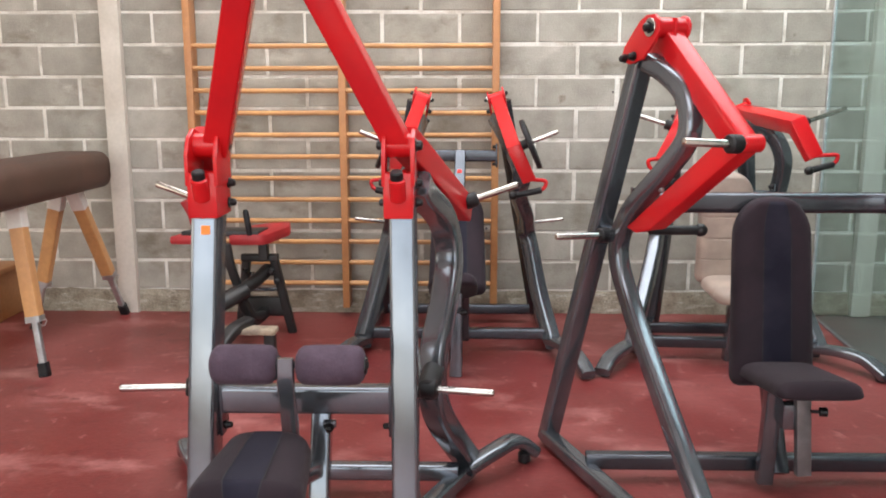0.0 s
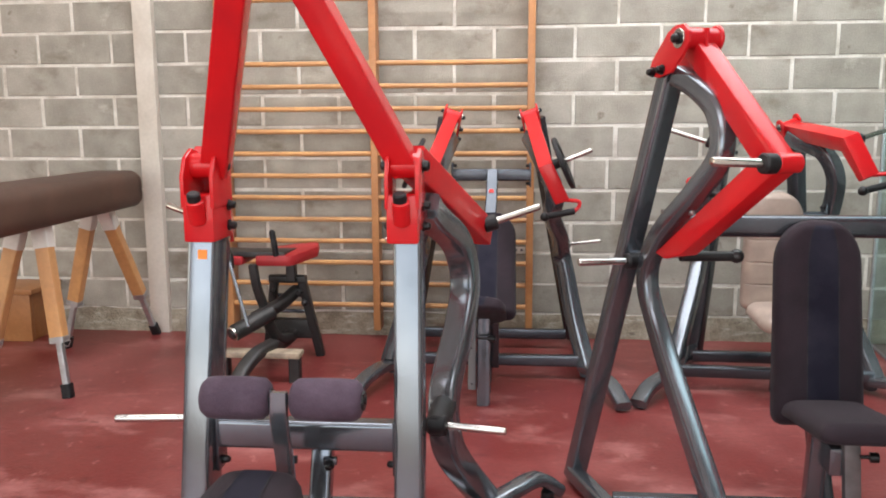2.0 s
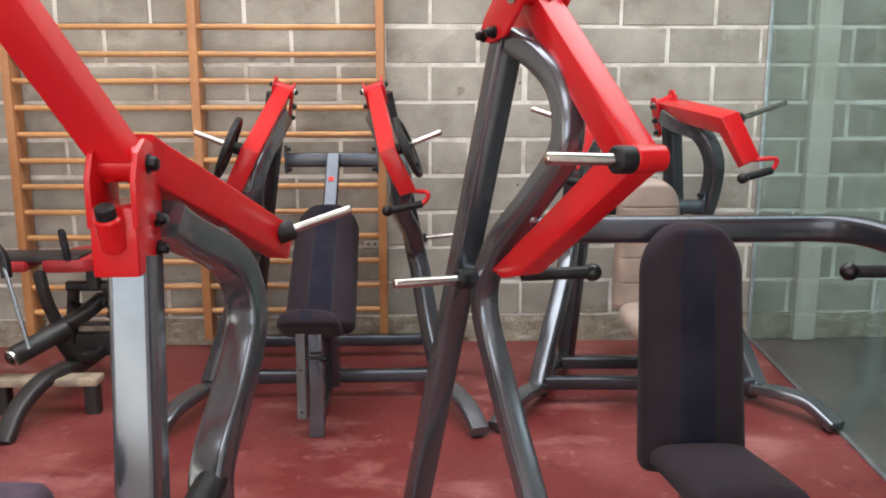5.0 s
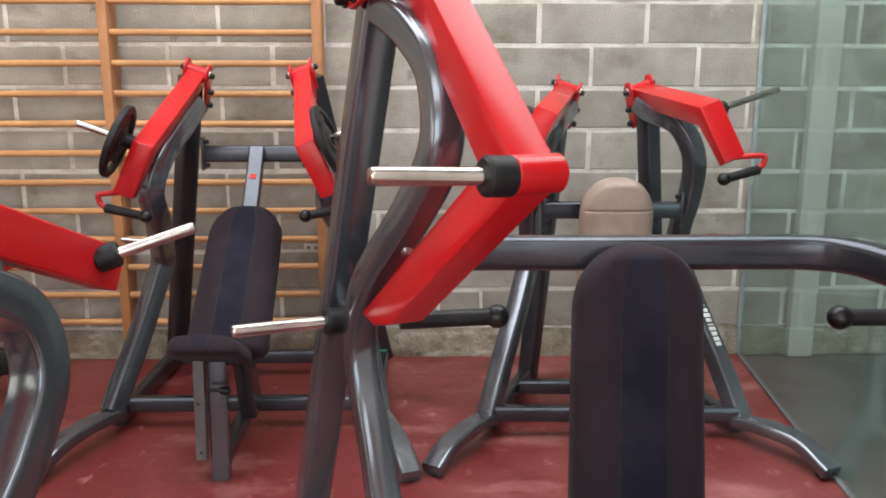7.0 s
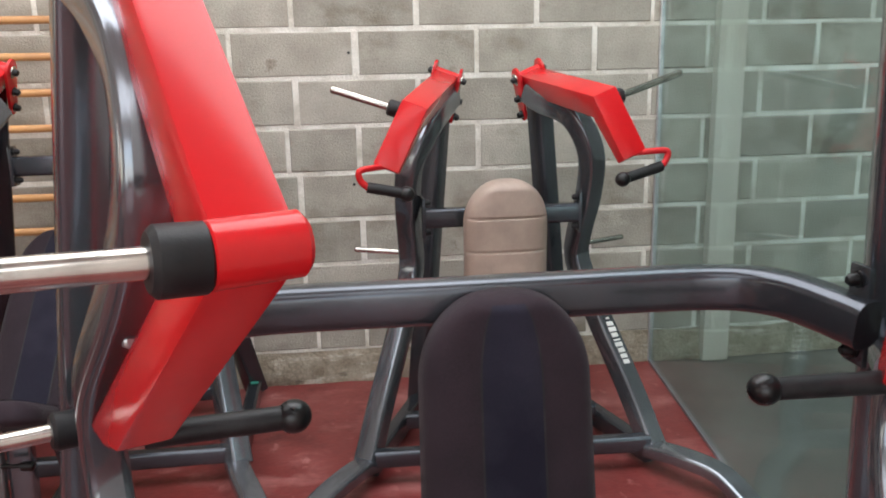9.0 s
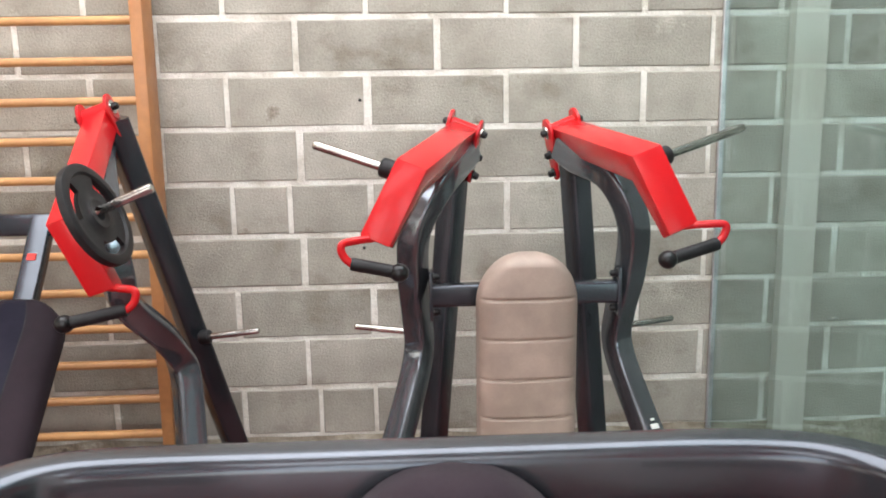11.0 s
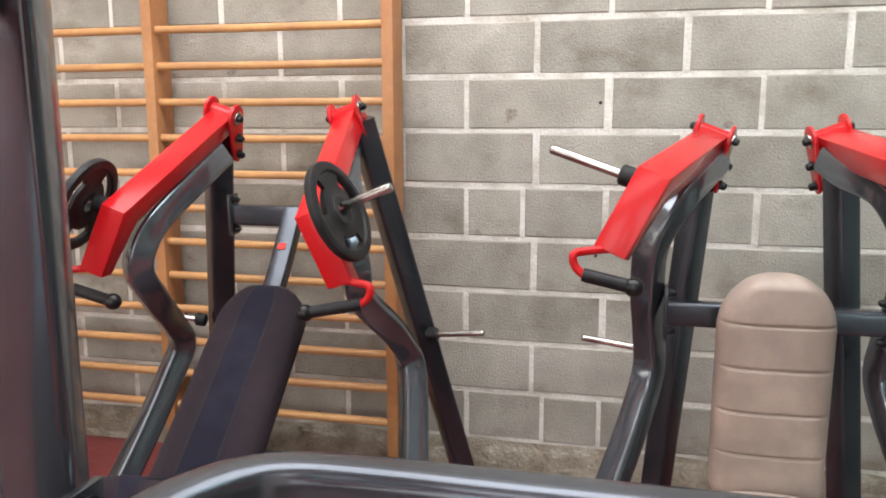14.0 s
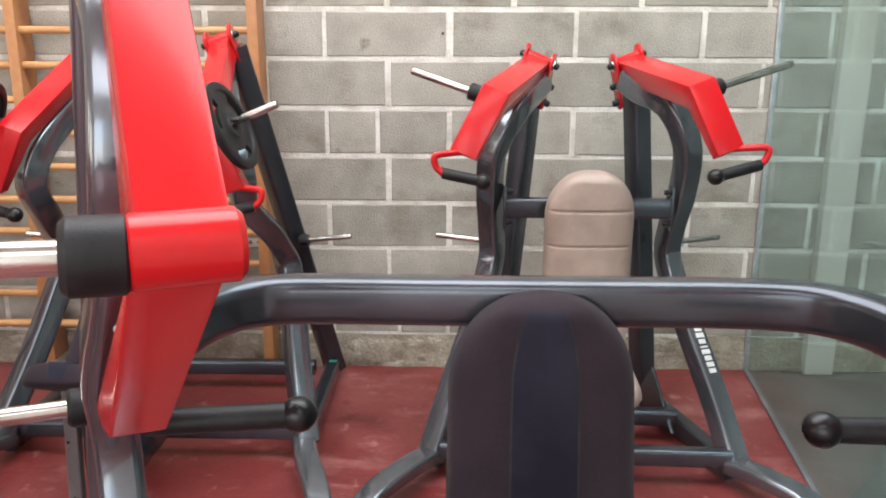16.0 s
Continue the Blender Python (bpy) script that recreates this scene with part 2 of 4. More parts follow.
def rod(p0, p1, profile, n=20):
    """A turned piece from p0 to p1; profile: (share of the length, radius)."""
    p0, p1 = Vector(p0), Vector(p1)
    q = (p1 - p0).to_track_quat("Z", "Y")
    bm = bmesh.new()
    rings = []
    for t, r in profile:
        c = p0.lerp(p1, t)
        rings.append([bm.verts.new(c + q @ Vector((r * math.cos(math.tau * i / n), r * math.sin(math.tau * i / n), 0))) for i in range(n)])
    for a, b in zip(rings, rings[1:]):
        for i in range(n):
            j = (i + 1) % n
            bm.faces.new((a[i], a[j], b[j], b[i]))
    bm.faces.new(rings[0][::-1])
    bm.faces.new(rings[-1])
    return bm


def cyl(p0, p1, r, edge=0.003, n=20):
    e = min(0.3, edge / max(1e-6, (Vector(p1) - Vector(p0)).length))
    return rod(p0, p1, ((0, r - edge), (e, r), (1 - e, r), (1, r - edge)), n)


def slab(pts, normal, thick, bevel=0.004):
    """A flat outline extruded evenly to both sides along normal."""
    bm = bmesh.new()
    n = Vector(normal).normalized() * thick
    f = bm.faces.new([bm.verts.new(Vector(p) - n / 2) for p in pts])
    g = bmesh.ops.extrude_face_region(bm, geom=[f])
    bmesh.ops.translate(bm, verts=[v for v in g["geom"] if isinstance(v, bmesh.types.BMVert)], vec=n)
    bmesh.ops.recalc_face_normals(bm, faces=bm.faces)
    if bevel:
        bmesh.ops.bevel(bm, geom=[e for e in bm.edges], offset=bevel, segments=2, affect="EDGES", profile=0.6)
    return bm


def beam(p0, p1, side, a, b, r=0.006):
    return tube((p0, p1), side, a, b, r, 1)


def bolt(p, way, parent, r=0.013, length=0.022, name="bolt"):
    p, way = Vector(p), Vector(way).normalized()
    return part(name, rod(p, p + way * length, ((0, r * 1.25), (0.22, r * 1.25), (0.24, r * 0.95), (0.8, r * 0.9), (1, r * 0.55)), 12), BOLT, parent, "black capped bolt")


def pad_surface(wide, length, thick, m, top=0.1, bottom=0.03, taper=1.0, grooves=(), lo=-1.0, hi=1.0, lift=0.0, nu=22, nv=64, back=True):
    """A cushion: x across, y along its length from 0, z out of its front; m places it."""
    bm = bmesh.new()

    def half(v):
        w = wide / 2 * (1 + (taper - 1) * v / length)
        d = length - v
        if d < top:
            w *= math.sqrt(max(0.0, 1 - (1 - d / top) ** 2)) ** 0.9
        if v < bottom:
            w -= bottom * 0.8 * (1 - math.sqrt(max(0.0, 1 - (1 - v / bottom) ** 2)))
        return max(w, 0.002)

    def rise(u, v):
        e = min(v, length - v) / 0.035
        k = (1 - min(1, abs(u)) ** 7) ** 0.5 * math.sqrt(max(0.0, 1 - max(0.0, 1 - e) ** 2))
        k *= 1 + 0.10 * (1 - u * u)
        for g in grooves:
            k *= 1 - 0.10 * math.exp(-((v - g) / 0.0035) ** 2)
        return k

    vs = [length * (0.5 - 0.5 * math.cos(math.pi * i / nv)) * 0.35 + length * i / nv * 0.65 for i in range(nv + 1)]
    us = [lo + (hi - lo) * i / nu for i in range(nu + 1)]
    if lo == -1.0 and hi == 1.0:
        us = [math.sin(math.pi / 2 * u) * 0.6 + u * 0.4 for u in us]

    def sheet(sign, depth):
        g = [[bm.verts.new(m @ Vector((u * half(v), v, sign * depth * rise(u, v) + lift * sign))) for u in us] for v in vs]
        for a, b in zip(g, g[1:]):
            for i in range(nu):
                bm.faces.new((a[i], a[i + 1], b[i + 1], b[i]))
    sheet(1, thick * 0.72)
    if back:
        sheet(-1, thick * 0.28)
        bmesh.ops.remove_doubles(bm, verts=bm.verts, dist=0.0004)
    return bm


def cushion(name, parent, mat, wide, length, thick, m, stripe=None, label="", **kw):
    ob = part(name, pad_surface(wide, length, thick, m, **kw), mat, parent, label, 60)
    if stripe:
        kw2 = {k: v for k, v in kw.items()}
        part("stripe", pad_surface(wide, length * 0.996, thick, m, lo=-0.34, hi=0.34, lift=0.0025, nu=8, back=False, **kw2), stripe, ob, "navy blue fabric stripe", 60)
        for k in (-0.345, 0.345):
            part("seam", pad_surface(wide, length * 0.994, thick, m, lo=k - 0.012, hi=k + 0.012, lift=0.0035, nu=2, back=False, **kw2), RUBBER, ob, "dark stitched seam", 60)
    return ob


def mirror(cx, s):
    return lambda dx, y, z: Vector((cx + s * dx, y, z))


def peg(parent, root, tip, r=0.0125, collar=0.026, collar_len=0.04, name="weight_peg"):
    """A chrome peg for weights with its black rubber collar."""
    root, tip = Vector(root), Vector(tip)
    d = (tip - root).normalized()
    ob = part(name, rod(root, tip, ((0, r), (0.97, r), (0.99, r * 0.92), (1, r * 0.7)), 20), CHROME, parent, "polished chrome peg")
    if collar:
        part("collar", cyl(root - d * 0.004, root + d * collar_len, collar, 0.005, 24), RUBBER, ob, "black rubber collar")
    return ob


def grip(parent, a, b, r=0.0165):
    """A straight black hand grip with a ball end at b."""
    a, b = Vector(a), Vector(b)
    d = (b - a).normalized()
    ob = part("grip", rod(a, b, ((0, r), (0.08, r * 1.02), (0.9, r), (1, r)), 16), RUBBER, parent, "ribbed black rubber grip")
    part("end_cap", rod(b - d * 0.022, b + d * 0.026, [(0.5 - 0.5 * math.cos(math.pi * k / 12), max(0.1 * r, r * 1.42 * math.sin(math.pi * k / 12))) for k in range(1, 13)], 20), BOLT, ob, "round black end cap")
    return ob


# ---- the room ----
S, Z0 = 0.515, 1.35                      # block length and a course line
G0, G1 = Vector((1.845, 0, 0)), Vector((1.42, -3.6, 0))     # foot of the glass partition, out of square
EDGE = [(G0.x, 0.0), (G1.x, G1.y), (G1.x, -9.2)]


def floor_slab(outline, top):
    """A flat floor of any outline, 0.2 thick."""
    bm = bmesh.new()
    f = bm.faces.new([bm.verts.new((x, y, -0.2)) for x, y in outline])
    g = bmesh.ops.extrude_face_region(bm, geom=[f])
    bmesh.ops.translate(bm, verts=[v for v in g["geom"] if isinstance(v, bmesh.types.BMVert)], vec=(0, 0, top + 0.2))
    return bm


solid("floor", floor_slab([(-6.6, -9.2), (-6.6, 0.0)] + EDGE, 0.0), FLOOR, "worn red painted concrete floor with pale scuffs", kind="structure")
solid("floor_next_room", floor_slab([(6.0, -9.2), (6.0, 0.0)] + EDGE, -0.006), GREYFLOOR, "grey screed floor behind the glass partition", kind="structure")
wall_back = solid("wall_north", box((-6.6, 0.0036, -0.2), (6.0, 0.25, 4.0)), MORTAR, "grey concrete block wall with pale raked joints", kind="structure")
LIGHTS = ((-2.4, 3.0, -2.8, -0.6), (-3.2, 1.6, -6.4, -4.4))       # the two roof lights: x from, to, y from, to
slabs = [box((-6.6, a, 4.0), (6.0, b, 4.15)) for a, b in ((-9.2, -6.4), (-4.4, -2.8), (-0.6, 0.25))]
for x0, x1, y0, y1 in LIGHTS:
    slabs += [box((-6.6, y0, 4.0), (x0, y1, 4.15)), box((x1, y0, 4.0), (6.0, y1, 4.15))]
solid("ceiling", join(*slabs), PLASTER, "plain pale ceiling with two long roof lights", kind="structure")
# opaque panels added above the roof lights so the sun casts no sharp shadows
for x0, x1, y0, y1 in LIGHTS:
    solid("sun_block_panel", box((x0, y0, 4.02), (x1, y1, 4.06)), PLASTER, "unseen opaque panel added over the roof light to block the sun", kind="structure")
solid("wall_east", box((5.8, -9.2, -0.2), (6.0, 0.0, 4.0)), PLASTER, "plain pale wall of the next room", kind="structure")


def wall_with_opening(name, along, at, lo, hi, o_lo, o_hi, sill, head):
    """A wall 0.2 thick with one opening through it; along x or y."""
    bits = [(lo, o_lo, 0, 4.0), (o_hi, hi, 0, 4.0), (o_lo, o_hi, head, 4.0)] + ([(o_lo, o_hi, 0, sill)] if sill else [])
    bms = []
    for a, b, c, d in bits:
        bms.append(box((a, at, c), (b, at + 0.2, d)) if along == "x" else box((at, a, c), (at + 0.2, b, d)))
    solid(name, join(*bms), PLASTER, "plain plastered wall with a wide opening", kind="structure")


# unseen wall, added to keep the next room's lamp out of this one
solid("spill_block_wall", box((1.34, -9.0, 0), (1.54, -3.62, 4.0)), PLASTER, "unseen plain wall added past the glass to stop stray light", kind="structure")
wall_with_opening("wall_south", "x", -9.2, -6.6, 1.66, -5.0, 1.3, 0, 3.9)
# unseen wall; its opening is added to suit the next room's fill lamp
wall_with_opening("wall_south_next_room", "x", -9.2, 1.66, 6.0, 3.2, 5.6, 0, 3.2)
wall_with_opening("wall_west", "y", -6.6, -9.0, 0.0, -6.9, -2.3, 0.9, 2.9)

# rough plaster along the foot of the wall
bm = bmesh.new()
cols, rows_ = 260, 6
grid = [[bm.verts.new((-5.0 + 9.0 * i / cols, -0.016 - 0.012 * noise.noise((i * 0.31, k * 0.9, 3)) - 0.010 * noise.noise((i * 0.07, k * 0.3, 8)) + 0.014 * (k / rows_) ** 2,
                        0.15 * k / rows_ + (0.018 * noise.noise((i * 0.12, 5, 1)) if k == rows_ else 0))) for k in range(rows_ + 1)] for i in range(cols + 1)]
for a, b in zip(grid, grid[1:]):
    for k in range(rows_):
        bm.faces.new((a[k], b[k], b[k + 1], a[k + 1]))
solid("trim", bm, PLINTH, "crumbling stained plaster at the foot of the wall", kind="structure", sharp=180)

# glass partition
gdir = (G1 - G0).normalized()
gn = Vector((-gdir.y, gdir.x, 0))
bm = slab([G0 + gdir * 0.02, G1, G1 + Vector((0, 0, 3.2)), G0 + gdir * 0.02 + Vector((0, 0, 3.2))], gn, 0.012, 0)
pane = solid("window_1", bm, GLASS, "large greenish frameless glass partition", kind="structure")
pane.visible_shadow = False
part("channel", beam(G0 + Vector((0, -0.01, 0.006)), G1 + Vector((0, 0, 0.006)), gn, 0.022, 0.014, 0.003), DIAL, pane, "thin dark floor channel")
part("edge_profile", beam(G0 + gdir * 0.012 + Vector((0, 0, 0.0)), G0 + gdir * 0.012 + Vector((0, 0, 3.2)), gn, 0.022, 0.016, 0.003), ZINC, pane, "slim metal wall profile")

for x, z in ((0.487, 1.452), (0.486, 0.899)):
    part("anchor_hole", cyl((x, -0.006, z), (x, 0.01, z), 0.006, 0.001, 12), BOLT, wall_back, "small dark anchor hole")

# pale steel pillars against the wall
for x, lab in ((-2.70, "cream painted steel pillar on the block wall"), (2.15, "cream painted steel pillar behind the glass")):
    bm = join(box((x - 0.062, -0.055, 0.0), (x + 0.062, -0.043, 3.98), 0.002), box((x - 0.062, -0.043, 0.0), (x - 0.052, 0.0, 3.98), 0.002), box((x + 0.052, -0.043, 0.0), (x + 0.062, 0.0, 3.98), 0.002))
    solid("pillar", bm, PILLAR, lab, "pillar")

# ---- wall bars ----
bars = thing("wall_bars", (-1.23, -0.1, 0), "varnished pine wall bars in two bays fixed to the block wall", "wall bars")
for x in (-2.185, -1.225, -0.262):
    part("upright", box((x - 0.022, -0.135, 0.06), (x + 0.022, -0.012, 2.45), 0.005), UPRIGHT, bars)
for x0, x1 in ((-2.17, -1.24), (-1.21, -0.277)):
    for i in range(12):
        z = 0.222 + 0.1376 * i
        part("rung", tube(((x0, -0.1, z), ((x0 + x1) / 2, -0.1, z - 0.002), (x1, -0.1, z)), (0, 1, 0), 0.034, 0.030, 0.013, 2), WOOD, bars)
    part("rung", tube(((x0, -0.1, 2.12), (x1, -0.1, 2.12)), (0, 1, 0), 0.034, 0.030, 0.013, 1), WOOD, bars)
sock = thing("wall_socket", (-0.328, -0.006, 0.57), "small white plastic socket plate on the wall", "socket")
part("plate", box((-0.37, -0.018, 0.555), (-0.285, -0.001, 0.59), 0.003), WHITE, sock)
for dx in (-0.018, 0.018):
    part("outlet", cyl((-0.328 + dx, -0.0175, 0.5725), (-0.328 + dx, -0.021, 0.5725), 0.009, 0.001, 12), DIAL, sock)


# ---- press machines against the wall ----
def lever(th, s, P, pivot, elbow, low, tip, hook, gripend, w=0.085, roll=0.4):
    """Red lever arm with bracket, weight peg and hooked hand grip."""
    pv, el, lw = P(*pivot), P(*elbow), P(*low)
    d = (el - pv)
    side = Vector((-d.y, d.x, 0)).normalized()      # across the arm
    if side.x * s < 0:
        side = -side
    up = d.cross(side).normalized()
    if up.z < 0:
        up = -up
    up = (up + Vector((-s * roll, 0, 0))).normalized()
    d.normalize()
    side = d.cross(up).normalized()
    if side.x * s < 0:
        side = -side
    dl = (lw - el).normalized()
    nl = side.cross(dl)
    if nl.dot(d) < 0:
        nl = -nl
    hw = w * 0.5
    out = [pv + up * hw - d * 0.035, el + up * hw * 0.95 + d * 0.012, lw + nl * hw * 0.55, lw - nl * hw * 0.75, el - up * hw * 0.95 - d * 0.045, pv - up * hw * 0.8 - d * 0.03]
    arm = part("lever_arm", slab(out, side, w * 0.98, 0.006), RED, th, "glossy red lever arm")
    # seam plates at the pivot
    for k in (-1, 1):
        c = pv + side * k * (w * 0.5 + 0.007)
        hi, lo = c - d * 0.03 + up * 0.03, c - d * 0.045 - up * 0.06 + Vector((0, 0, -0.05))
        ax = (hi - lo).normalized()
        cr = side.cross(ax).normalized()
        o = [hi + (cr * math.cos(g) + ax * math.sin(g)) * 0.043 for g in [math.pi * i / 7 for i in range(8)]]
        o += [lo - (cr * math.cos(g) + ax * math.sin(g)) * 0.028 for g in [math.pi * i / 5 for i in range(6)]]
        br = part("bracket", slab(o, side, 0.010, 0.003), RED, th, "red pivot bracket plate")
        for q in (hi, hi.lerp(lo, 0.55), lo):
            bolt(q + side * k * 0.004, side * k, br)
        part("washer", cyl(hi + side * k * 0.004, hi + side * k * 0.010, 0.022, 0.001, 16), CHROME, br, "bright steel washer")
    part("pivot_tube", cyl(pv - side * (w * 0.5 + 0.012) - d * 0.035 + up * 0.02, pv + side * (w * 0.5 + 0.012) - d * 0.035 + up * 0.02, 0.03, 0.003, 24), RED, th)
    t = P(*tip)
    rt = el - d * 0.02
    q = (t - rt).normalized()
    peg(th, rt + q * 0.035, t, 0.0125, 0.026, 0.045)
    # bent red hook and grip
    hk, ge = P(*hook), P(*gripend)
    gd = (ge - hk).normalized()
    pts = [lw - dl * 0.012, lw.lerp(hk, 0.55) + Vector((0, 0, 0.012)), hk + Vector((0, 0, 0.006)) - gd * 0.004, hk - Vector((0, 0, 0.022)), hk + gd * 0.03 - Vector((0, 0, 0.034))]
    part("hook", tube(pts, (0, 1, 0), 0.02, 0.02, 0.009, 6), RED, arm, "bent red hook for the grip")
    grip(th, hk + gd * 0.02 - Vector((0, 0, 0.032)), ge)
    return arm


def press_frame(th, s, P, curve, rear, foot, peg_lo, mat_front, rear_wide=0.08, oval=(0.078, 0.074)):
    c = [P(*p) for p in curve]
    yaw = (c[-1] - c[0])
    side = Vector((yaw.y, -yaw.x, 0)).normalized()
    if side.x * s < 0:
        side = -side
    part("front_leg", tube(c, side, oval[0], oval[1], 0.013, 7), mat_front, th, "bent oval steel front leg")
    r = [P(*p) for p in rear]
    rp = part("rear_post", tube(r, side, 0.074, rear_wide, 0.012, 1), SHADEDSTEEL, th, "straight grey steel rear post with shade in its colour")
    f = [P(*p) for p in foot]
    ft = part("foot", tube(f, (0, 0, 1), 0.05, 0.080, 0.014, 7), STEEL, th, "curved steel foot")
    e = f[-2].lerp(f[-1], 0.72)
    part("foot_pad", cyl(Vector((e.x, e.y, 0.0)), Vector((e.x, e.y, 0.02)), 0.024, 0.003, 16), RUBBER, ft, "black rubber foot pad")
    # base rail from the rear post to the foot
    part("base_rail", beam(Vector((r[-1].x, r[-1].y, 0.05)), Vector((f[0].x, f[0].y, 0.055)), (0, 0, 1), 0.075, 0.055, 0.012), SHADEDSTEEL, th)
    a, b = P(*peg_lo[0]), P(*peg_lo[1])
    peg(th, a, b, 0.011, 0.024, 0.035, "storage_peg")
    return side, rp


def rail(th, a, b, name="crossbar", w=0.05, h=0.06, mat=None, label=""):
    return part(name, beam(a, b, (0, 0, 1), h, w, 0.012), mat or SHADEDSTEEL, th, label)


def flange(th, p, way, tall=0.12, wide=0.05, bolts=2):
    """A bolted end plate whose face looks along way (horizontal)."""
    p, way = Vector(p), Vector(way).normalized()
    a = way.cross(Vector((0, 0, 1))).normalized()
    o = [p + a * x * wide / 2 + Vector((0, 0, z * tall / 2)) for x, z in ((-1, -1), (1, -1), (1, 1), (-1, 1))]
    fl = part("flange", slab(o, way, 0.010, 0.002), SHADEDSTEEL, th)
    for z in ((-0.36, 0.36) if bolts == 2 else (0,)):
        bolt(p + Vector((0, 0, z * tall)) + way * 0.004, way, fl, 0.011)
    return fl


def seat_post(th, x, y, z_top, lean=0.0):
    part("seat_post", tube(((x, y, 0.0), (x, y + lean, z_top)), (1, 0, 0), 0.065, 0.05, 0.008, 1), STEEL, th, "steel seat post")
    sl = part("slider", tube(((x - 0.055, y - 0.03, 0.09), (x - 0.055, y - 0.03 + lean, z_top + 0.02)), (1, 0, 0), 0.04, 0.03, 0.005, 1), SLIDE, th, "pale drilled seat slider")
    for k in (0.12, 0.3):
        part("hole", cyl((x - 0.055, y - 0.044, k), (x - 0.055, y - 0.0475, k), 0.005, 0.001, 10), BOLT, sl)
    part("pin", rod((x - 0.03, y - 0.04, z_top - 0.1), (x + 0.06, y - 0.05, z_top - 0.1), ((0, 0.006), (0.6, 0.006), (0.62, 0.014), (0.95, 0.014), (1, 0.008)), 12), BOLT, th, "pull pin with black knob")


# tan shoulder press beside the glass
M4 = thing("shoulder_press_machine", (1.0, -0.8, 0), "grey and red shoulder press with ribbed tan backrest", "exercise machine", "press machines")
c4 = 1.003
for s in (-1, 1):
    P = mirror(c4, s)
    if s < 0:
        curve = [(0.151, -0.441, 1.283), (0.19, -0.52, 1.25), (0.26, -0.67, 1.194), (0.329, -0.698, 1.069), (0.338, -0.642, 0.916), (0.328, -0.571, 0.772), (0.326, -0.546, 0.64), (0.38, -0.655, 0.459), (0.465, -0.81, 0.242), (0.53, -0.94, 0.069)]
        foot = [(0.515, -0.93, 0.065), (0.58, -1.044, 0.09), (0.689, -1.194, 0.078), (0.755, -1.30, 0.03)]
    else:
        curve = [(0.155, -0.445, 1.286), (0.19, -0.524, 1.252), (0.258, -0.673, 1.208), (0.316, -0.70, 1.082), (0.326, -0.646, 0.921), (0.318, -0.573, 0.779), (0.319, -0.55, 0.653), (0.368, -0.667, 0.463), (0.435, -0.84, 0.24), (0.475, -0.985, 0.069)]
        foot = [(0.46, -0.99, 0.07), (0.535, -1.12, 0.09), (0.61, -1.225, 0.08), (0.66, -1.355, 0.03)]
    side, rp = press_frame(M4, s, P, curve, [(0.190, -0.425, 1.30), (0.299, -0.395, 0.03)], foot,
        ((0.30, -0.50, 0.70), (0.532, -0.445, 0.713)), STEEL)
    if s < 0:
        lever(M4, s, P, (0.180, -0.47, 1.325), (0.348, -1.01, 1.250), (0.432, -1.035, 1.092), (0.588, -0.945, 1.334), (0.511, -1.075, 1.086), (0.377, -1.086, 1.023))
    else:
        lever(M4, s, P, (0.175, -0.42, 1.325), (0.275, -0.98, 1.272), (0.345, -1.04, 1.105), (0.593, -0.802, 1.355), (0.442, -1.07, 1.115), (0.288, -1.12, 1.047))
    flange(M4, P(0.285, -0.665, 0.865), (-s, 0, 0), 0.15, 0.06)
rail(M4, (c4 - 0.285, -0.655, 0.862), (c4 + 0.285, -0.655, 0.862), "upper_crossbar", 0.05, 0.07, SHADEDSTEEL)
rail(M4, (c4 - 0.50, -0.955, 0.095), (c4 + 0.455, -0.99, 0.095), "front_crossbar")
rail(M4, (c4 - 0.37, -0.66, 0.09), (c4 + 0.355, -0.68, 0.09), "rear_crossbar")
part("back_support", tube(((c4, -0.66, 0.88), (c4, -0.72, 0.6), (c4, -0.78, 0.34)), (1, 0, 0), 0.06, 0.05, 0.012, 4), SHADEDSTEEL, M4)
mback = pose(c4 - 0.012, -0.765, 0.385, 92, 0, 0)
cushion("backrest", M4, TAN, 0.295, 0.63, 0.085, mback, None, "ribbed tan leatherette backrest", top=0.15, bottom=0.05, grooves=[0.03, 0.147, 0.265, 0.385, 0.503], nv=230)
cushion("seat", M4, TAN, 0.275, 0.36, 0.07, pose(c4 - 0.022, -1.21, 0.375, 4, 0, 0), None, "tan leatherette seat", top=0.05, bottom=0.08)
part("seat_post", tube(((c4, -0.98, 0.0), (c4, -1.02, 0.36)), (1, 0, 0), 0.08, 0.07, 0.008, 1), STEEL, M4)
part("gusset", slab([(c4 + 0.26, -0.45, 0.07), (c4 + 0.33, -0.75, 0.06), (c4 + 0.30, -0.52, 0.22)], (1, 0.2, 0), 0.012, 0.002), SHADEDSTEEL, M4)
# pale maker's print on one front leg, as plain bars
Pm = mirror(c4, 1)
leg0, leg1 = Pm(0.368, -0.667, 0.463), Pm(0.435, -0.84, 0.24)
ld = (leg1 - leg0).normalized()
across = Vector((0.86, 0.51, 0))
across = (across - ld * across.dot(ld)).normalized()
front = ld.cross(across)
if front.y > 0:
    front = -front
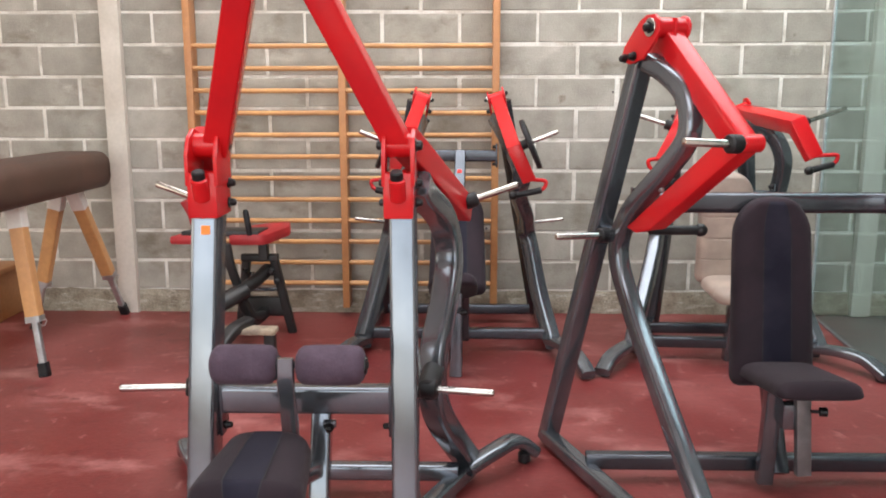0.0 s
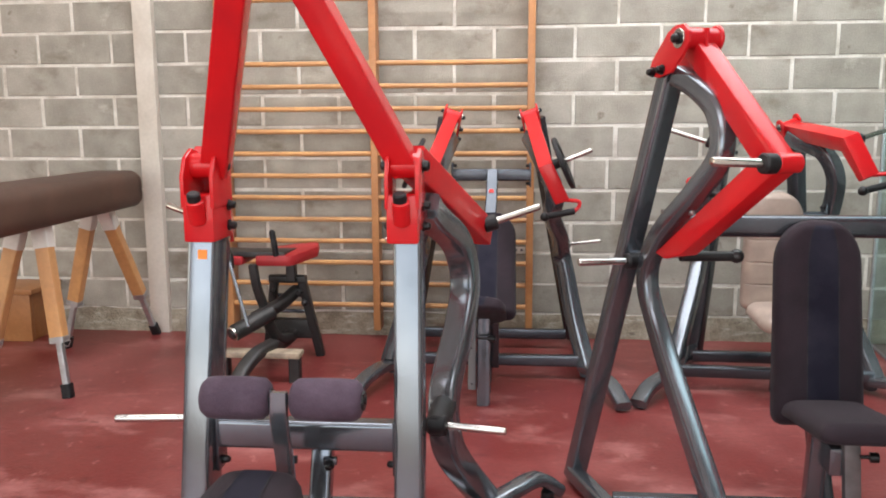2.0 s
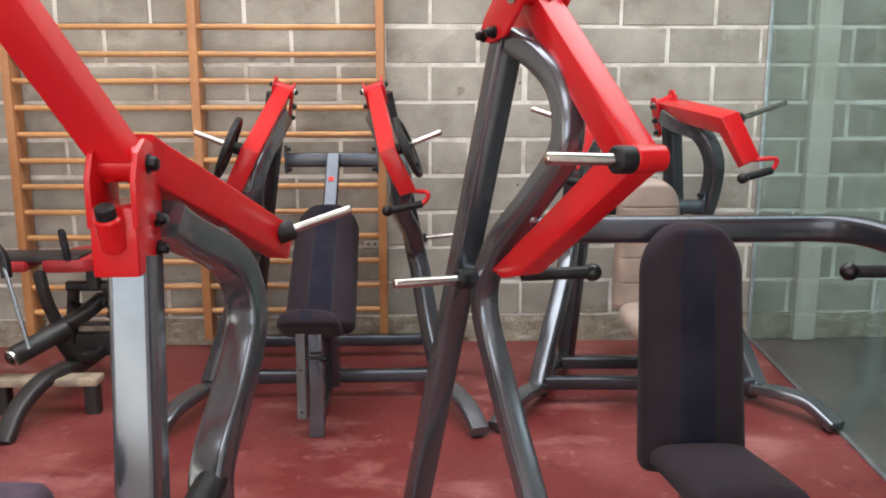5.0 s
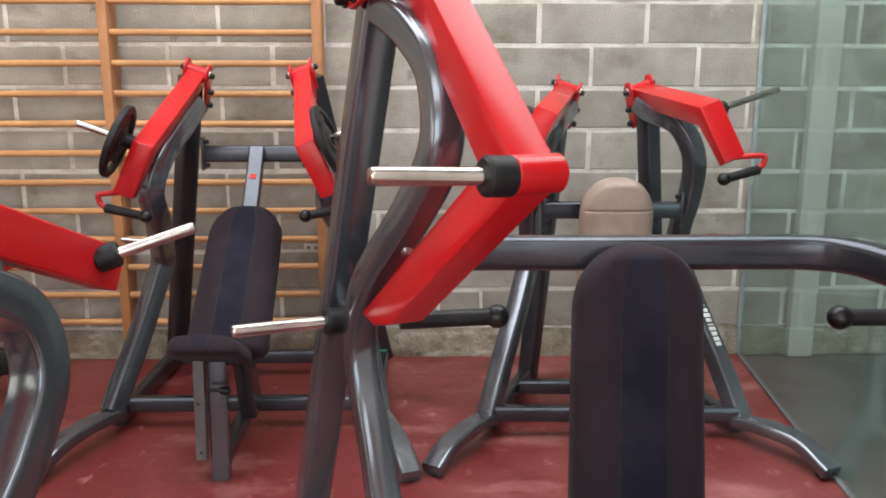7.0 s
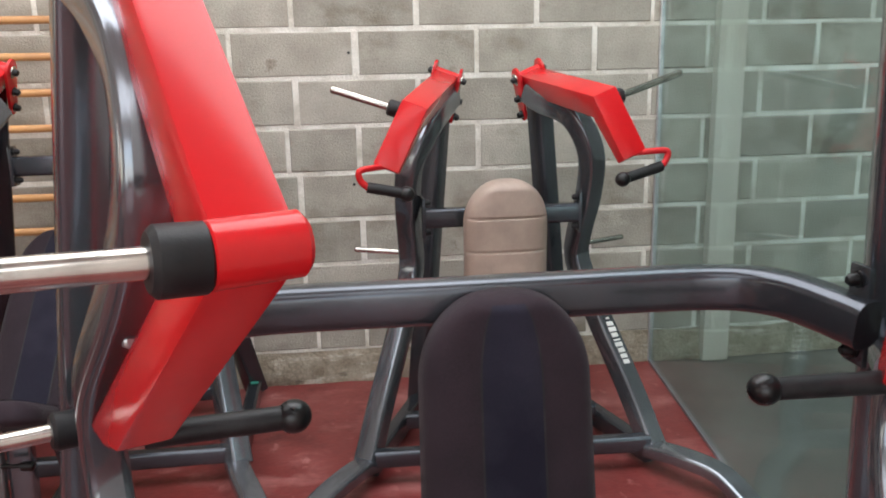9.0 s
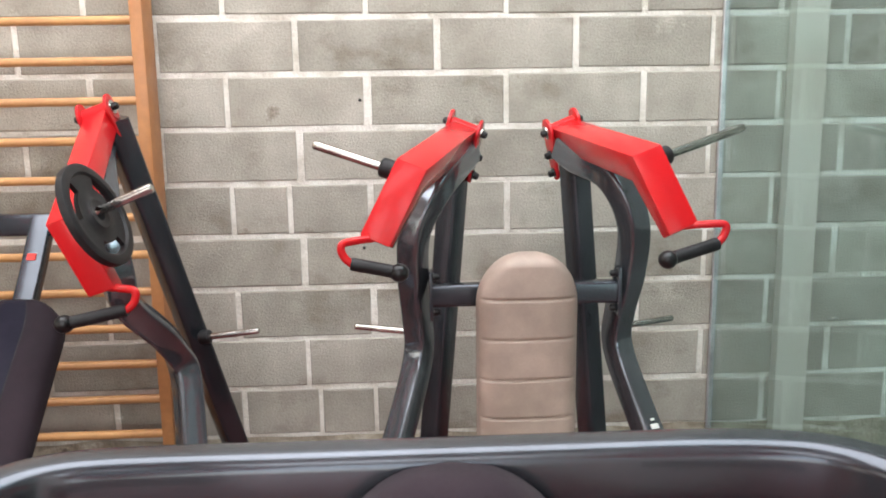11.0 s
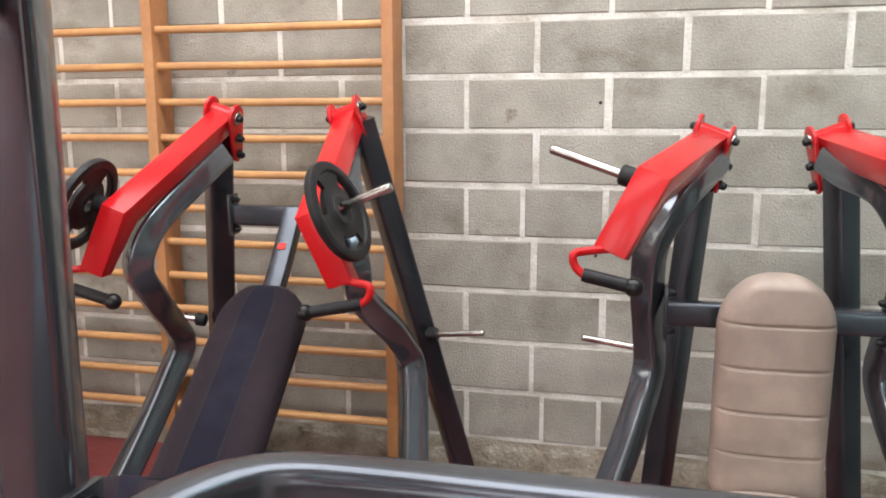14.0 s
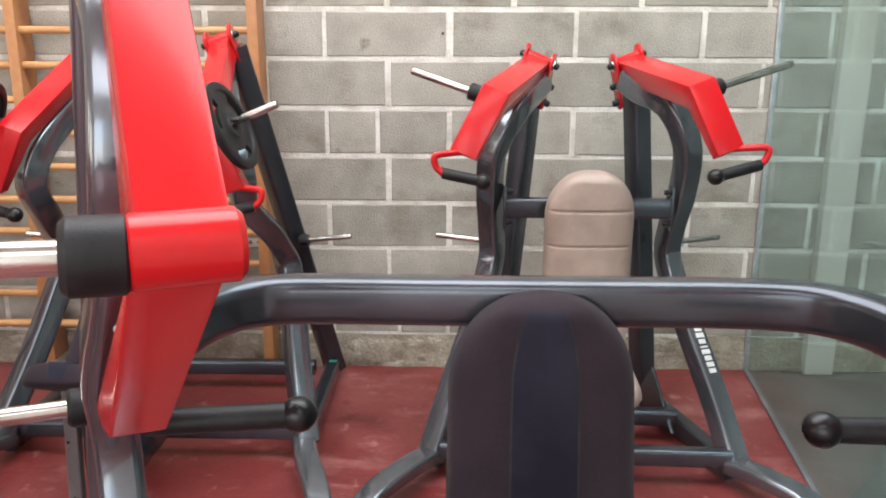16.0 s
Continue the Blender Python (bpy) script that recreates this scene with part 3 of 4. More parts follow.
for a, w, h in ((0.030, 0.006, 0.014), (0.052, 0.016, 0.030), (0.075, 0.017, 0.034), (0.098, 0.016, 0.028), (0.118, 0.006, 0.032), (0.136, 0.016, 0.034), (0.159, 0.017, 0.028), (0.182, 0.016, 0.030), (0.204, 0.016, 0.028)):
    q = leg0 + ld * a + front * 0.0375
    part("print_mark", slab([q + ld * x * w / 2 + across * y * h / 2 for x, y in ((-1, -1), (1, -1), (1, 1), (-1, 1))], front, 0.003, 0), PRINT, M4, "pale printed mark")

# plum incline press before the wall bars
M3 = thing("incline_press_machine", (-0.49, -0.8, 0), "grey and red incline press with plum striped pads", "exercise machine", "press machines")
c3 = -0.490
for s in (-1, 1):
    P = mirror(c3, s)
    if s < 0:
        curve = [(0.224, -0.542, 1.285), (0.249, -0.679, 1.208), (0.287, -0.85, 1.096), (0.317, -0.893, 0.975), (0.33, -0.80, 0.856), (0.376, -0.644, 0.738), (0.402, -0.547, 0.638), (0.426, -0.585, 0.537), (0.473, -0.715, 0.334), (0.535, -0.90, 0.09)]
    else:
        curve = [(0.216, -0.531, 1.295), (0.257, -0.654, 1.219), (0.315, -0.806, 1.10), (0.345, -0.845, 0.99), (0.335, -0.757, 0.88), (0.385, -0.612, 0.745), (0.405, -0.505, 0.628), (0.43, -0.545, 0.517), (0.468, -0.685, 0.306), (0.528, -0.88, 0.07)]
    press_frame(M3, s, P, curve, [(0.250, -0.50, 1.40), (0.51, -0.104, 0.03)],
        [(0.52, -0.87, 0.07), (0.56, -1.04, 0.10), (0.62, -1.21, 0.085), (0.665, -1.345, 0.03)],
        ((0.43, -0.34, 0.66), (0.635, -0.387, 0.691)), STEEL, 0.085, (0.080, 0.078))
    lever(M3, s, P, (0.226, -0.54, 1.382), (0.295, -1.01, 1.140), (0.375, -1.015, 0.978), (0.516, -1.03, 1.240), (0.452, -1.04, 0.975), (0.288, -1.063, 0.909), 0.076)
    flange(M3, P(0.222, -0.475, 1.08), (-s, 0, 0), 0.14, 0.06)
rail(M3, (c3 - 0.222, -0.465, 1.078), (c3 + 0.222, -0.465, 1.078), "upper_crossbar", 0.05, 0.07, SHADEDSTEEL)
rail(M3, (c3 - 0.50, -0.84, 0.10), (c3 + 0.50, -0.84, 0.10), "front_crossbar")
rail(M3, (c3 - 0.45, -0.25, 0.09), (c3 + 0.45, -0.25, 0.09), "rear_crossbar")
sp = part("spine", tube(((c3 + 0.008, -0.485, 1.10), (c3 + 0.005, -0.59, 0.95), (c3, -0.70, 0.80), (c3, -0.82, 0.60), (c3, -0.98, 0.34)), (1, 0, 0), 0.065, 0.045, 0.008, 3), SHADEDSTEEL, M3, "flat steel spine behind the backrest")
part("sticker", slab([(c3 + 0.004 + x * 0.013, -0.587 + z * 0.006, 0.996 + z * 0.0085) for x, z in ((-1, -1), (1, -1), (1, 1), (-1, 1))], (0, -0.857, 0.514), 0.004, 0), REDSTICK, sp, "small red round sticker")
cushion("backrest", M3, FABRIC, 0.305, 0.70, 0.075, pose(c3 - 0.004, -1.165, 0.40, 41, 0, 0), NAVY, "plum backrest with navy stripe", top=0.14, bottom=0.05, taper=0.95)
cushion("seat", M3, FABRIC, 0.25, 0.30, 0.065, pose(c3 - 0.025, -1.435, 0.535, -27, 0, 0), NAVY, "plum padded seat", top=0.05, bottom=0.09)
seat_post(M3, c3 - 0.01, -1.285, 0.45, 0.03)
part("support_plate", slab([(c3 + 0.03, -1.0, 0.10), (c3 + 0.03, -0.86, 0.10), (c3 + 0.03, -1.0, 0.42), (c3 + 0.03, -1.12, 0.42)], (1, 0, 0), 0.06, 0.006), SHADEDSTEEL, M3)
rail(M3, (c3, -1.28, 0.075), (c3, -0.88, 0.085), "seat_rail")


tag = Vector((c3 + 0.515, -0.19, 0.094))
part("tag", slab([tag + Vector((x * 0.016, y * 0.012, 0)) for x, y in ((-1, -1), (1, -1), (1, 1), (-1, 1))], (0, 0, 1), 0.003, 0), TAG, M3, "small green inspection tag")


# two ribbed black weight plates on the incline press
def weight_plate(centre, axis, r=0.137):
    th = thing("weight_plate", centre, "black rubber weight plate with three hand holes on a peg", "weight plate", "weight plates")
    c, ax = Vector(centre), Vector(axis).normalized()
    q = ax.to_track_quat("Z", "Y")
    bm = bmesh.new()
    n = 60

    def ring(rad, z):
        return [bm.verts.new(c + q @ Vector((rad * math.cos(math.tau * i / n), rad * math.sin(math.tau * i / n), z))) for i in range(n)]
    prof = ((0.014, 0.011), (0.028, 0.012), (0.033, 0.007), (0.056, 0.006), (0.079, 0.006), (0.083, 0.012), (0.094, 0.0135), (0.101, 0.009), (0.102, 0.0))
    rings = [ring(a * r / 0.102, z) for a, z in prof] + [ring(a * r / 0.102, -z) for a, z in prof[-2::-1]]
    k = len(prof)
    hole = lambda i: (i % 20) < 10
    for j in range(len(rings)):
        a, b = rings[j], rings[(j + 1) % len(rings)]
        for i in range(n):
            if hole(i) and j in (3, 2 * k - 6):
                continue
            bm.faces.new((a[i], a[(i + 1) % n], b[(i + 1) % n], b[i]))
    f3, b3 = rings[3], rings[2 * k - 2 - 3]
    f4, b4 = rings[4], rings[2 * k - 2 - 4]
    for i in range(n):
        if hole(i):
            bm.faces.new((f3[i], f3[(i + 1) % n], b3[(i + 1) % n], b3[i]))
            bm.faces.new((f4[i], f4[(i + 1) % n], b4[(i + 1) % n], b4[i]))
            if not hole(i - 1):
                bm.faces.new((f3[i], f4[i], b4[i], b3[i]))
            if not hole(i + 1):
                j = (i + 1) % n
                bm.faces.new((f3[j], f4[j], b4[j], b3[j]))
    part("disc", bm, RUBBER, th)


for s in (-1, 1):
    P = mirror(c3, s)
    weight_plate(P(0.375, -1.03, 1.174), P(0.516, -1.03, 1.240) - P(0.295, -1.01, 1.145))

# ---- tall row machine in the middle ----
M2 = thing("row_machine", (0.686, -2.6, 0), "tall grey and red lever machine with plum striped backrest", "exercise machine")
c2 = 0.686


def P2(s):
    """Points on the leaning side plane of the machine: along it, height, outwards."""
    def f(u, z, n=0.0):
        dx = 0.516 + 0.371 * u + 0.116 * (1.6 - z) + 0.928 * n
        return Vector((c2 + s * dx, -2.55 + 0.928 * u - 0.371 * n, z))
    return f


for s in (-1, 1):
    P, Q = mirror(c2, s), P2(s)
    nrm = Vector((s * 0.928, -0.371, 0))
    part("front_leg", tube([P(0.535, -2.489, 1.522), P(0.485, -2.573, 1.477), P(0.445, -2.649, 1.403), P(0.442, -2.678, 1.285), P(0.491, -2.595, 1.167), P(0.573, -2.473, 1.01), P(0.596, -2.41, 0.86), P(0.56, -2.50, 0.682), P(0.507, -2.736, 0.466), P(0.453, -3.01, 0.246), P(0.404, -3.243, 0.021)], nrm, 0.060, 0.066, 0.015, 8), STEEL, M2, "bent oval steel front leg")
    part("rear_post", tube([P(0.543, -2.43, 1.55), P(0.80, -2.112, 0.02)], nrm, 0.072, 0.060, 0.010, 1), STEEL, M2, "straight steel rear post")
    part("base_rail", tube([P(0.803, -2.13, 0.042), P(0.385, -3.30, 0.042)], (0, 0, 1), 0.06, 0.06, 0.014, 1), STEEL, M2)
    # red bracket and lever
    o = [Q(u, z, 0.030) for u, z in ((0.10, 1.516), (0.16, 1.528), (0.15, 1.575), (0.08, 1.655), (0.045, 1.672), (0.0, 1.672), (-0.03, 1.65), (-0.04, 1.615), (-0.02, 1.58), (0.03, 1.53))]
    br = part("bracket", slab(o, nrm, 0.012, 0.004), RED, M2, "red pivot bracket plate")
    for u, z in ((0.130, 1.536), (0.079, 1.541)):
        bolt(Q(u, z, 0.036), nrm, br, 0.013)
    part("washer", cyl(Q(0.008, 1.629, 0.034), Q(0.008, 1.629, 0.042), 0.030, 0.001, 24), CHROME, br, "bright steel washer")
    bolt(Q(0.008, 1.629, 0.041), nrm, br, 0.015)
    part("inner_plate", slab([Q(u, z, -0.040) for u, z in ((0.12, 1.53), (0.15, 1.56), (0.04, 1.665), (-0.02, 1.66), (-0.03, 1.60), (0.03, 1.53))], nrm, 0.010, 0.003), RED, M2)
    part("end_disc", cyl(Q(0.02, 1.632, -0.106), Q(0.02, 1.632, -0.092), 0.040, 0.004, 28), RED, M2)
    part("pivot_tube", cyl(Q(0.02, 1.632, -0.095), Q(0.01, 1.630, 0.03), 0.033, 0.004, 28), RED, M2)
    mid = -nrm * 0.0335
    up2 = slab([P(*p) + mid for p in ((0.533, -2.475, 1.605), (0.512, -2.52, 1.650), (0.495, -2.562, 1.612), (0.345, -2.892, 1.282), (0.352, -2.885, 1.262), (0.392, -2.80, 1.262), (0.390, -2.807, 1.275))], nrm, 0.067, 0.006)
    low2 = slab([P(*p) + mid for p in ((0.377, -2.795, 1.284), (0.346, -2.885, 1.288), (0.352, -2.90, 1.250), (0.530, -2.578, 0.968), (0.562, -2.518, 0.948), (0.588, -2.482, 0.962))], nrm, 0.066, 0.006)
    lever2 = part("lever_arm", join(up2, low2), RED, M2, "glossy red angled lever arm")
    part("elbow_tube", cyl(P(0.281, -2.858, 1.272), P(0.355, -2.892, 1.272), 0.0275, 0.005, 32), RED, lever2, "red elbow tube")
    peg(M2, P(0.353, -2.891, 1.271), P(0.536, -2.972, 1.281), 0.0125, 0.028, 0.042)
    grip(M2, P(0.512, -2.515, 0.957), P(0.330, -2.478, 0.953) if s < 0 else P(0.324, -2.505, 0.955), 0.0165)
    peg(M2, P(0.630, -2.381, 0.918), P(0.831, -2.492, 0.930), 0.0125, 0.027, 0.042, "storage_peg")
    part("weld_boss", tube([P(0.585, -2.41, 0.925), P(0.648, -2.29, 0.925)], nrm, 0.05, 0.055, 0.02, 1), STEEL, M2)
    part("stop_bumper", cyl(P(0.515, -2.56, 1.105), P(0.493, -2.588, 1.108), 0.010, 0.003, 16), ZINC, M2, "bright steel stop screw")
    flange(M2, P(0.545, -2.375, 1.01), (-s, 0, 0), 0.16, 0.05)
bar_w = ((0.15, -2.183, 1.013), (0.32, -2.184, 1.014), (0.415, -2.194, 1.015), (0.472, -2.228, 1.016), (0.512, -2.29, 1.014), (0.535, -2.37, 1.008), (0.542, -2.42, 1.003))
bar_e = ((0.15, -2.183, 1.013), (0.29, -2.186, 1.014), (0.39, -2.203, 1.016), (0.447, -2.236, 1.018), (0.488, -2.29, 1.017), (0.524, -2.37, 1.008), (0.538, -2.41, 1.003))
hb = [mirror(c2, -1)(*p) for p in bar_w[::-1]] + [mirror(c2, 1)(*p) for p in bar_e]
part("upper_crossbar", tube(hb, (0, 0, 1), 0.078, 0.06, 0.020, 7), SHADEDSTEEL, M2, "wide bent steel crossbar")
part("back_support", tube(((c2, -2.20, 1.0), (c2, -2.24, 0.6), (c2, -2.42, 0.2), (c2, -2.5, 0.06)), (1, 0, 0), 0.06, 0.06, 0.012, 5), SHADEDSTEEL, M2)
cushion("backrest", M2, FABRIC, 0.31, 0.715, 0.085, pose(c2 + 0.005, -2.34, 0.338, 80, 0, 0), NAVY, "plum backrest with navy stripe", top=0.15, bottom=0.05, taper=0.92)
cushion("seat", M2, FABRIC, 0.28, 0.40, 0.060, pose(c2 - 0.003, -2.80, 0.466, -8, 0, 0), None, "plum padded seat", top=0.03, bottom=0.035)
rail(M2, (c2 - 0.69, -2.43, 0.075), (c2 + 0.69, -2.43, 0.075), "lower_crossbar", 0.055, 0.06)
part("seat_post", tube(((c2 - 0.055, -2.50, 0.03), (c2 - 0.055, -2.53, 0.40)), (1, 0, 0), 0.055, 0.05, 0.008, 1), STEEL, M2)
sl = part("slider", tube(((c2 + 0.036, -2.61, 0.11), (c2 + 0.016, -2.60, 0.41)), (1, 0, 0), 0.05, 0.03, 0.004, 1), SLIDE, M2, "pale drilled seat slider")
part("slider_sleeve", box((c2 - 0.04, -2.60, 0.27), (c2 + 0.03, -2.545, 0.36), 0.006), STEEL, M2, "steel sleeve that holds the slider")
part("pin", rod((c2 + 0.03, -2.64, 0.355), (c2 + 0.085, -2.65, 0.357), ((0, 0.006), (0.5, 0.006), (0.52, 0.016), (0.95, 0.016), (1, 0.008)), 14), BOLT, M2, "pull pin with black knob")

# ---- pulldown machine in front ----
M1 = thing("lat_pulldown_machine", (-0.948, -2.8, 0), "grey and red lat pulldown with purple thigh rollers", "exercise machine")
c1 = -0.944
for s in (-1, 1):
    P = mirror(c1, s)
    X = Vector((s, 0, 0))
    nrm = Vector((s * 0.952, -0.305, 0))
    post = part("front_post", tube((P(0.311, -3.045, 0.0), P(0.294, -2.858, 1.08)), (1, 0, 0), 0.080, 0.11, 0.012, 1), STEEL, M1, "square steel front post")
    part("rear_leg", tube([P(0.33, -2.791, 1.146), P(0.345, -2.707, 1.101), P(0.403, -2.509, 0.995), P(0.428, -2.472, 0.858), P(0.413, -2.545, 0.719), P(0.379, -2.682, 0.56), P(0.379, -2.718, 0.445), P(0.403, -2.68, 0.33), P(0.485, -2.476, 0.111), P(0.507, -2.409, 0.053)], nrm, 0.085, 0.080, 0.013, 7), STEEL, M1, "bent oval steel rear leg")
    ft = part("foot", tube([P(0.492, -2.505, 0.068)] + ([P(0.592, -2.426, 0.100), P(0.683, -2.33, 0.104), P(0.757, -2.253, 0.03)] if s > 0 else [P(0.54, -2.45, 0.095), P(0.585, -2.37, 0.095), P(0.615, -2.29, 0.03)]), (0, 0, 1), 0.05, 0.072, 0.02, 6), STEEL, M1, "curved steel foot")
    part("foot_pad", cyl(P(0.72 if s > 0 else 0.605, -2.29, 0.0), P(0.72 if s > 0 else 0.605, -2.29, 0.04), 0.024, 0.003, 16), RUBBER, ft)
    part("base_rail", beam(P(0.30, -2.88, 0.045), P(0.50, -2.46, 0.05), (0, 0, 1), 0.06, 0.06, 0.012), STEEL, M1)
    # red head bracket, its yoke and the rocking lever
    hd = part("head_bracket", box(P(0.286 - s * 0.044, -2.950, 1.055), P(0.286 + s * 0.044, -2.80, 1.19), 0.008), RED, M1, "glossy red head bracket")
    for k in (-1, 1):
        o = [P(0.286 + k * 0.042, y, z) for y, z in ((-2.95, 1.15), (-2.80, 1.15), (-2.80, 1.26), (-2.825, 1.30), (-2.875, 1.315), (-2.925, 1.29), (-2.95, 1.24))]
        ear = part("ear", slab(o, (1, 0, 0), 0.012, 0.003), RED, hd)
        bolt(P(0.286 + k * 0.047, -2.87, 1.265), X * k, ear, 0.016)
        for y, z in ((-2.83, 1.15), (-2.83, 1.09)):
            bolt(P(0.286 + k * 0.045, y, z), X * k, ear, 0.013)
    part("pivot_tube", cyl(P(0.245, -2.87, 1.265), P(0.331, -2.87, 1.265), 0.036, 0.003, 24), RED, hd)
    cap = part("stop_tube", cyl(P(0.286, -2.945, 1.11), P(0.285, -2.972, 1.175), 0.024, 0.004, 20), RED, hd, "short red stop tube")
    part("bumper", cyl(P(0.285, -2.970, 1.170), P(0.284, -2.981, 1.197), 0.019, 0.004, 20), RUBBER, cap, "black rubber bumper")
    # the two levers rest at unlike angles
    lo, hi = ((0.290, -2.86, 1.255), (0.045, -3.06, 1.76)) if s > 0 else ((0.263, -2.853, 1.255), (0.070, -3.155, 1.785))
    arm = part("lever_arm", tube((P(*lo), P(*hi)), (0, 1, 0.4), 0.075, 0.075, 0.006, 1), RED, M1, "glossy red upper lever arm")
    a0, a1 = P(0.297, -2.832, 1.277), P(0.477, -2.235, 0.992)
    rear = part("rear_lever", tube((a0, a1), nrm, 0.07, 0.092, 0.006, 1), RED, M1, "glossy red rear lever arm")
    peg(M1, P(0.486, -2.300, 1.026), P(0.679, -2.259, 1.088), 0.0125, 0.028, 0.045)
    part("bumper_post", cyl(P(0.386, -2.530, 1.015), P(0.386, -2.525, 1.085), 0.021, 0.003, 16), ZINC, M1)
    peg(M1, P(0.350, -2.846, 0.502), P(0.573, -2.90, 0.507) if s > 0 else P(0.580, -2.93, 0.525), 0.0115, 0.03, 0.05, "storage_peg")
    part("peg_mount", cyl(P(0.382, -2.70, 0.522), P(0.366, -2.865, 0.500), 0.036, 0.006, 24), RUBBER, M1, "black rubber buffer behind the post")
    flange(M1, P(0.258, -2.935, 0.47), (-s, 0, 0), 0.16, 0.07)
    if s < 0:
        part("sticker", slab([(c1 - 0.288 + x * 0.013, -2.9262 + z * 0.00225, 1.018 + z * 0.013) for x, z in ((-1, -1), (1, -1), (1, 1), (-1, 1))], (0, 1, -0.173), 0.002, 0), ORANGE, post, "small square orange sticker")
part("crossbar", beam((c1 - 0.26, -2.935, 0.50), (c1 + 0.26, -2.935, 0.50), (0, 0, 1), 0.085, 0.06, 0.012), STEEL, M1, "square steel crossbar")
part("lower_crossbar", beam((c1 - 0.46, -2.56, 0.085), (c1 + 0.46, -2.56, 0.085), (0, 0, 1), 0.06, 0.055, 0.014), STEEL, M1)
strap = part("roller_strap", tube(((c1 - 0.012, -3.160, 0.70), (c1 - 0.012, -3.160, 0.62), (c1 - 0.014, -3.12, 0.50), (c1 - 0.018, -3.08, 0.36)), (1, 0, 0), 0.048, 0.02, 0.006, 5), STEEL, M1, "steel strap for the rollers")
part("axle", cyl((c1 - 0.225, -3.14, 0.675), (c1 + 0.215, -3.14, 0.675), 0.011, 0.002, 14), BOLT, M1)
for x0, x1 in ((-0.222, -0.038), (0.016, 0.205)):
    r = 0.056
    ro = part("thigh_roller", rod((c1 + x0, -3.14, 0.675), (c1 + x1, -3.14, 0.675), ((0, 0.03), (0.03, 0.043), (0.1, 0.0535), (0.25, r), (0.5, r * 1.01), (0.75, r), (0.9, 0.0535), (0.97, 0.043), (1, 0.03)), 32), ROLLER, M1, "puckered purple fabric thigh roller", 70)
    part("end_disc", cyl((c1 + x1 - 0.004, -3.14, 0.675), (c1 + x1 + 0.006, -3.14, 0.675), 0.026, 0.002, 20), BOLT, ro, "black end disc")
for x in (-0.04, 0.075):
    cl = part("clamp_plate", box((c1 + x - 0.02, -2.985, 0.425), (c1 + x + 0.02, -2.965, 0.445), 0.003), STEEL, M1)
    bolt((c1 + x, -2.985, 0.428), (0, -1, -0.2), cl, 0.012)
part("seat_post", tube(((c1 + 0.045, -2.93, 0.45), (c1 + 0.045, -3.0, 0.25), (c1 + 0.045, -3.06, 0.0)), (1, 0, 0), 0.06, 0.06, 0.01, 3), STEEL, M1)
part("seat_rail", tube(((c1 + 0.03, -3.0, 0.30), (c1 - 0.02, -3.36, 0.41)), (1, 0, 0), 0.06, 0.05, 0.01, 1), STEEL, M1)
cushion("seat", M1, FABRIC, 0.295, 0.33, 0.085, pose(c1 - 0.047, -3.53, 0.44, 2, 0, 0), NAVY, "plum seat with navy stripe", top=0.05, bottom=0.06, taper=0.76)

# ---- vaulting horse and wooden box ----
H = thing("vaulting_horse", (-2.82, -1.0, 0), "old vaulting horse with brown leather top and pine legs", "vaulting horse")
ax0, ax1 = Vector((-2.835, -0.32, 0.98)), Vector((-2.80, -1.95, 0.98))
body = part("leather_body", tube([ax0.lerp(ax1, t) for t in (0, 0.012, 0.03, 0.5, 0.97, 0.988, 1)], (1, 0, 0), 0.37, 0.225, 0.075, 3, 0.93), BROWN, H, "brown leather padded body")
for top, foot in (((-2.74, -1.25, 0.88), (-2.615, -1.335, 0)), ((-2.79, -0.52, 0.88), (-2.71, -0.09, 0)), ((-2.87, -0.52, 0.88), (-3.13, -0.45, 0)), ((-2.84, -1.28, 0.88), (-3.05, -1.40, 0))):
    t, f = Vector(top), Vector(foot)
    d = (f - t)
    leg = part("leg", tube((t, t + d * 0.66), (0, 1, 0), 0.064, 0.074, 0.008, 1), WOOD, H, "varnished pine leg")
    part("bracket", tube((t - d * 0.02, t + d * 0.135), (0, 1, 0), 0.071, 0.081, 0.006, 1), WHITE, leg, "white painted metal bracket")
    part("ferrule", tube((t + d * 0.645, t + d * 0.68), (0, 1, 0), 0.067, 0.077, 0.006, 1), ZINC, leg)
    part("extension", tube((t + d * 0.66, t + d * 0.95), (0, 1, 0), 0.032, 0.032, 0.005, 1), ZINC, leg, "galvanised telescopic extension")
    part("rubber_foot", tube((t + d * 0.92, t + d * 1.0), (0, 1, 0), 0.056, 0.056, 0.014, 1, 0.92), RUBBER, leg, "black rubber foot")
    k = t + d * 0.67
    part("pin_chain", tube([k + Vector(q) for q in ((0.03, -0.02, 0), (0.075, -0.03, 0.012), (0.06, -0.03, -0.02), (0.03, -0.02, -0.012))], (0, 1, 0), 0.004, 0.004, 0.0015, 5), ZINC, leg)
W = thing("springboard_box", (-3.55, -0.3, 0), "low brown wooden box standing by the wall", "wooden box")
part("side", box((-4.1, -0.34, 0.0), (-3.42, -0.30, 0.31), 0.006), DARKWOOD, W)
part("end", box((-3.47, -0.30, 0.0), (-3.43, -0.03, 0.31), 0.004), DARKWOOD, W)
part("top", box((-4.12, -0.36, 0.31), (-3.39, -0.02, 0.345), 0.006), DARKWOOD, W)

# ---- small leg machine with red pads ----
L = thing("leg_curl_machine", (-1.73, -0.7, 0), "black prone leg machine with red pads and worn footboard", "exercise machine")
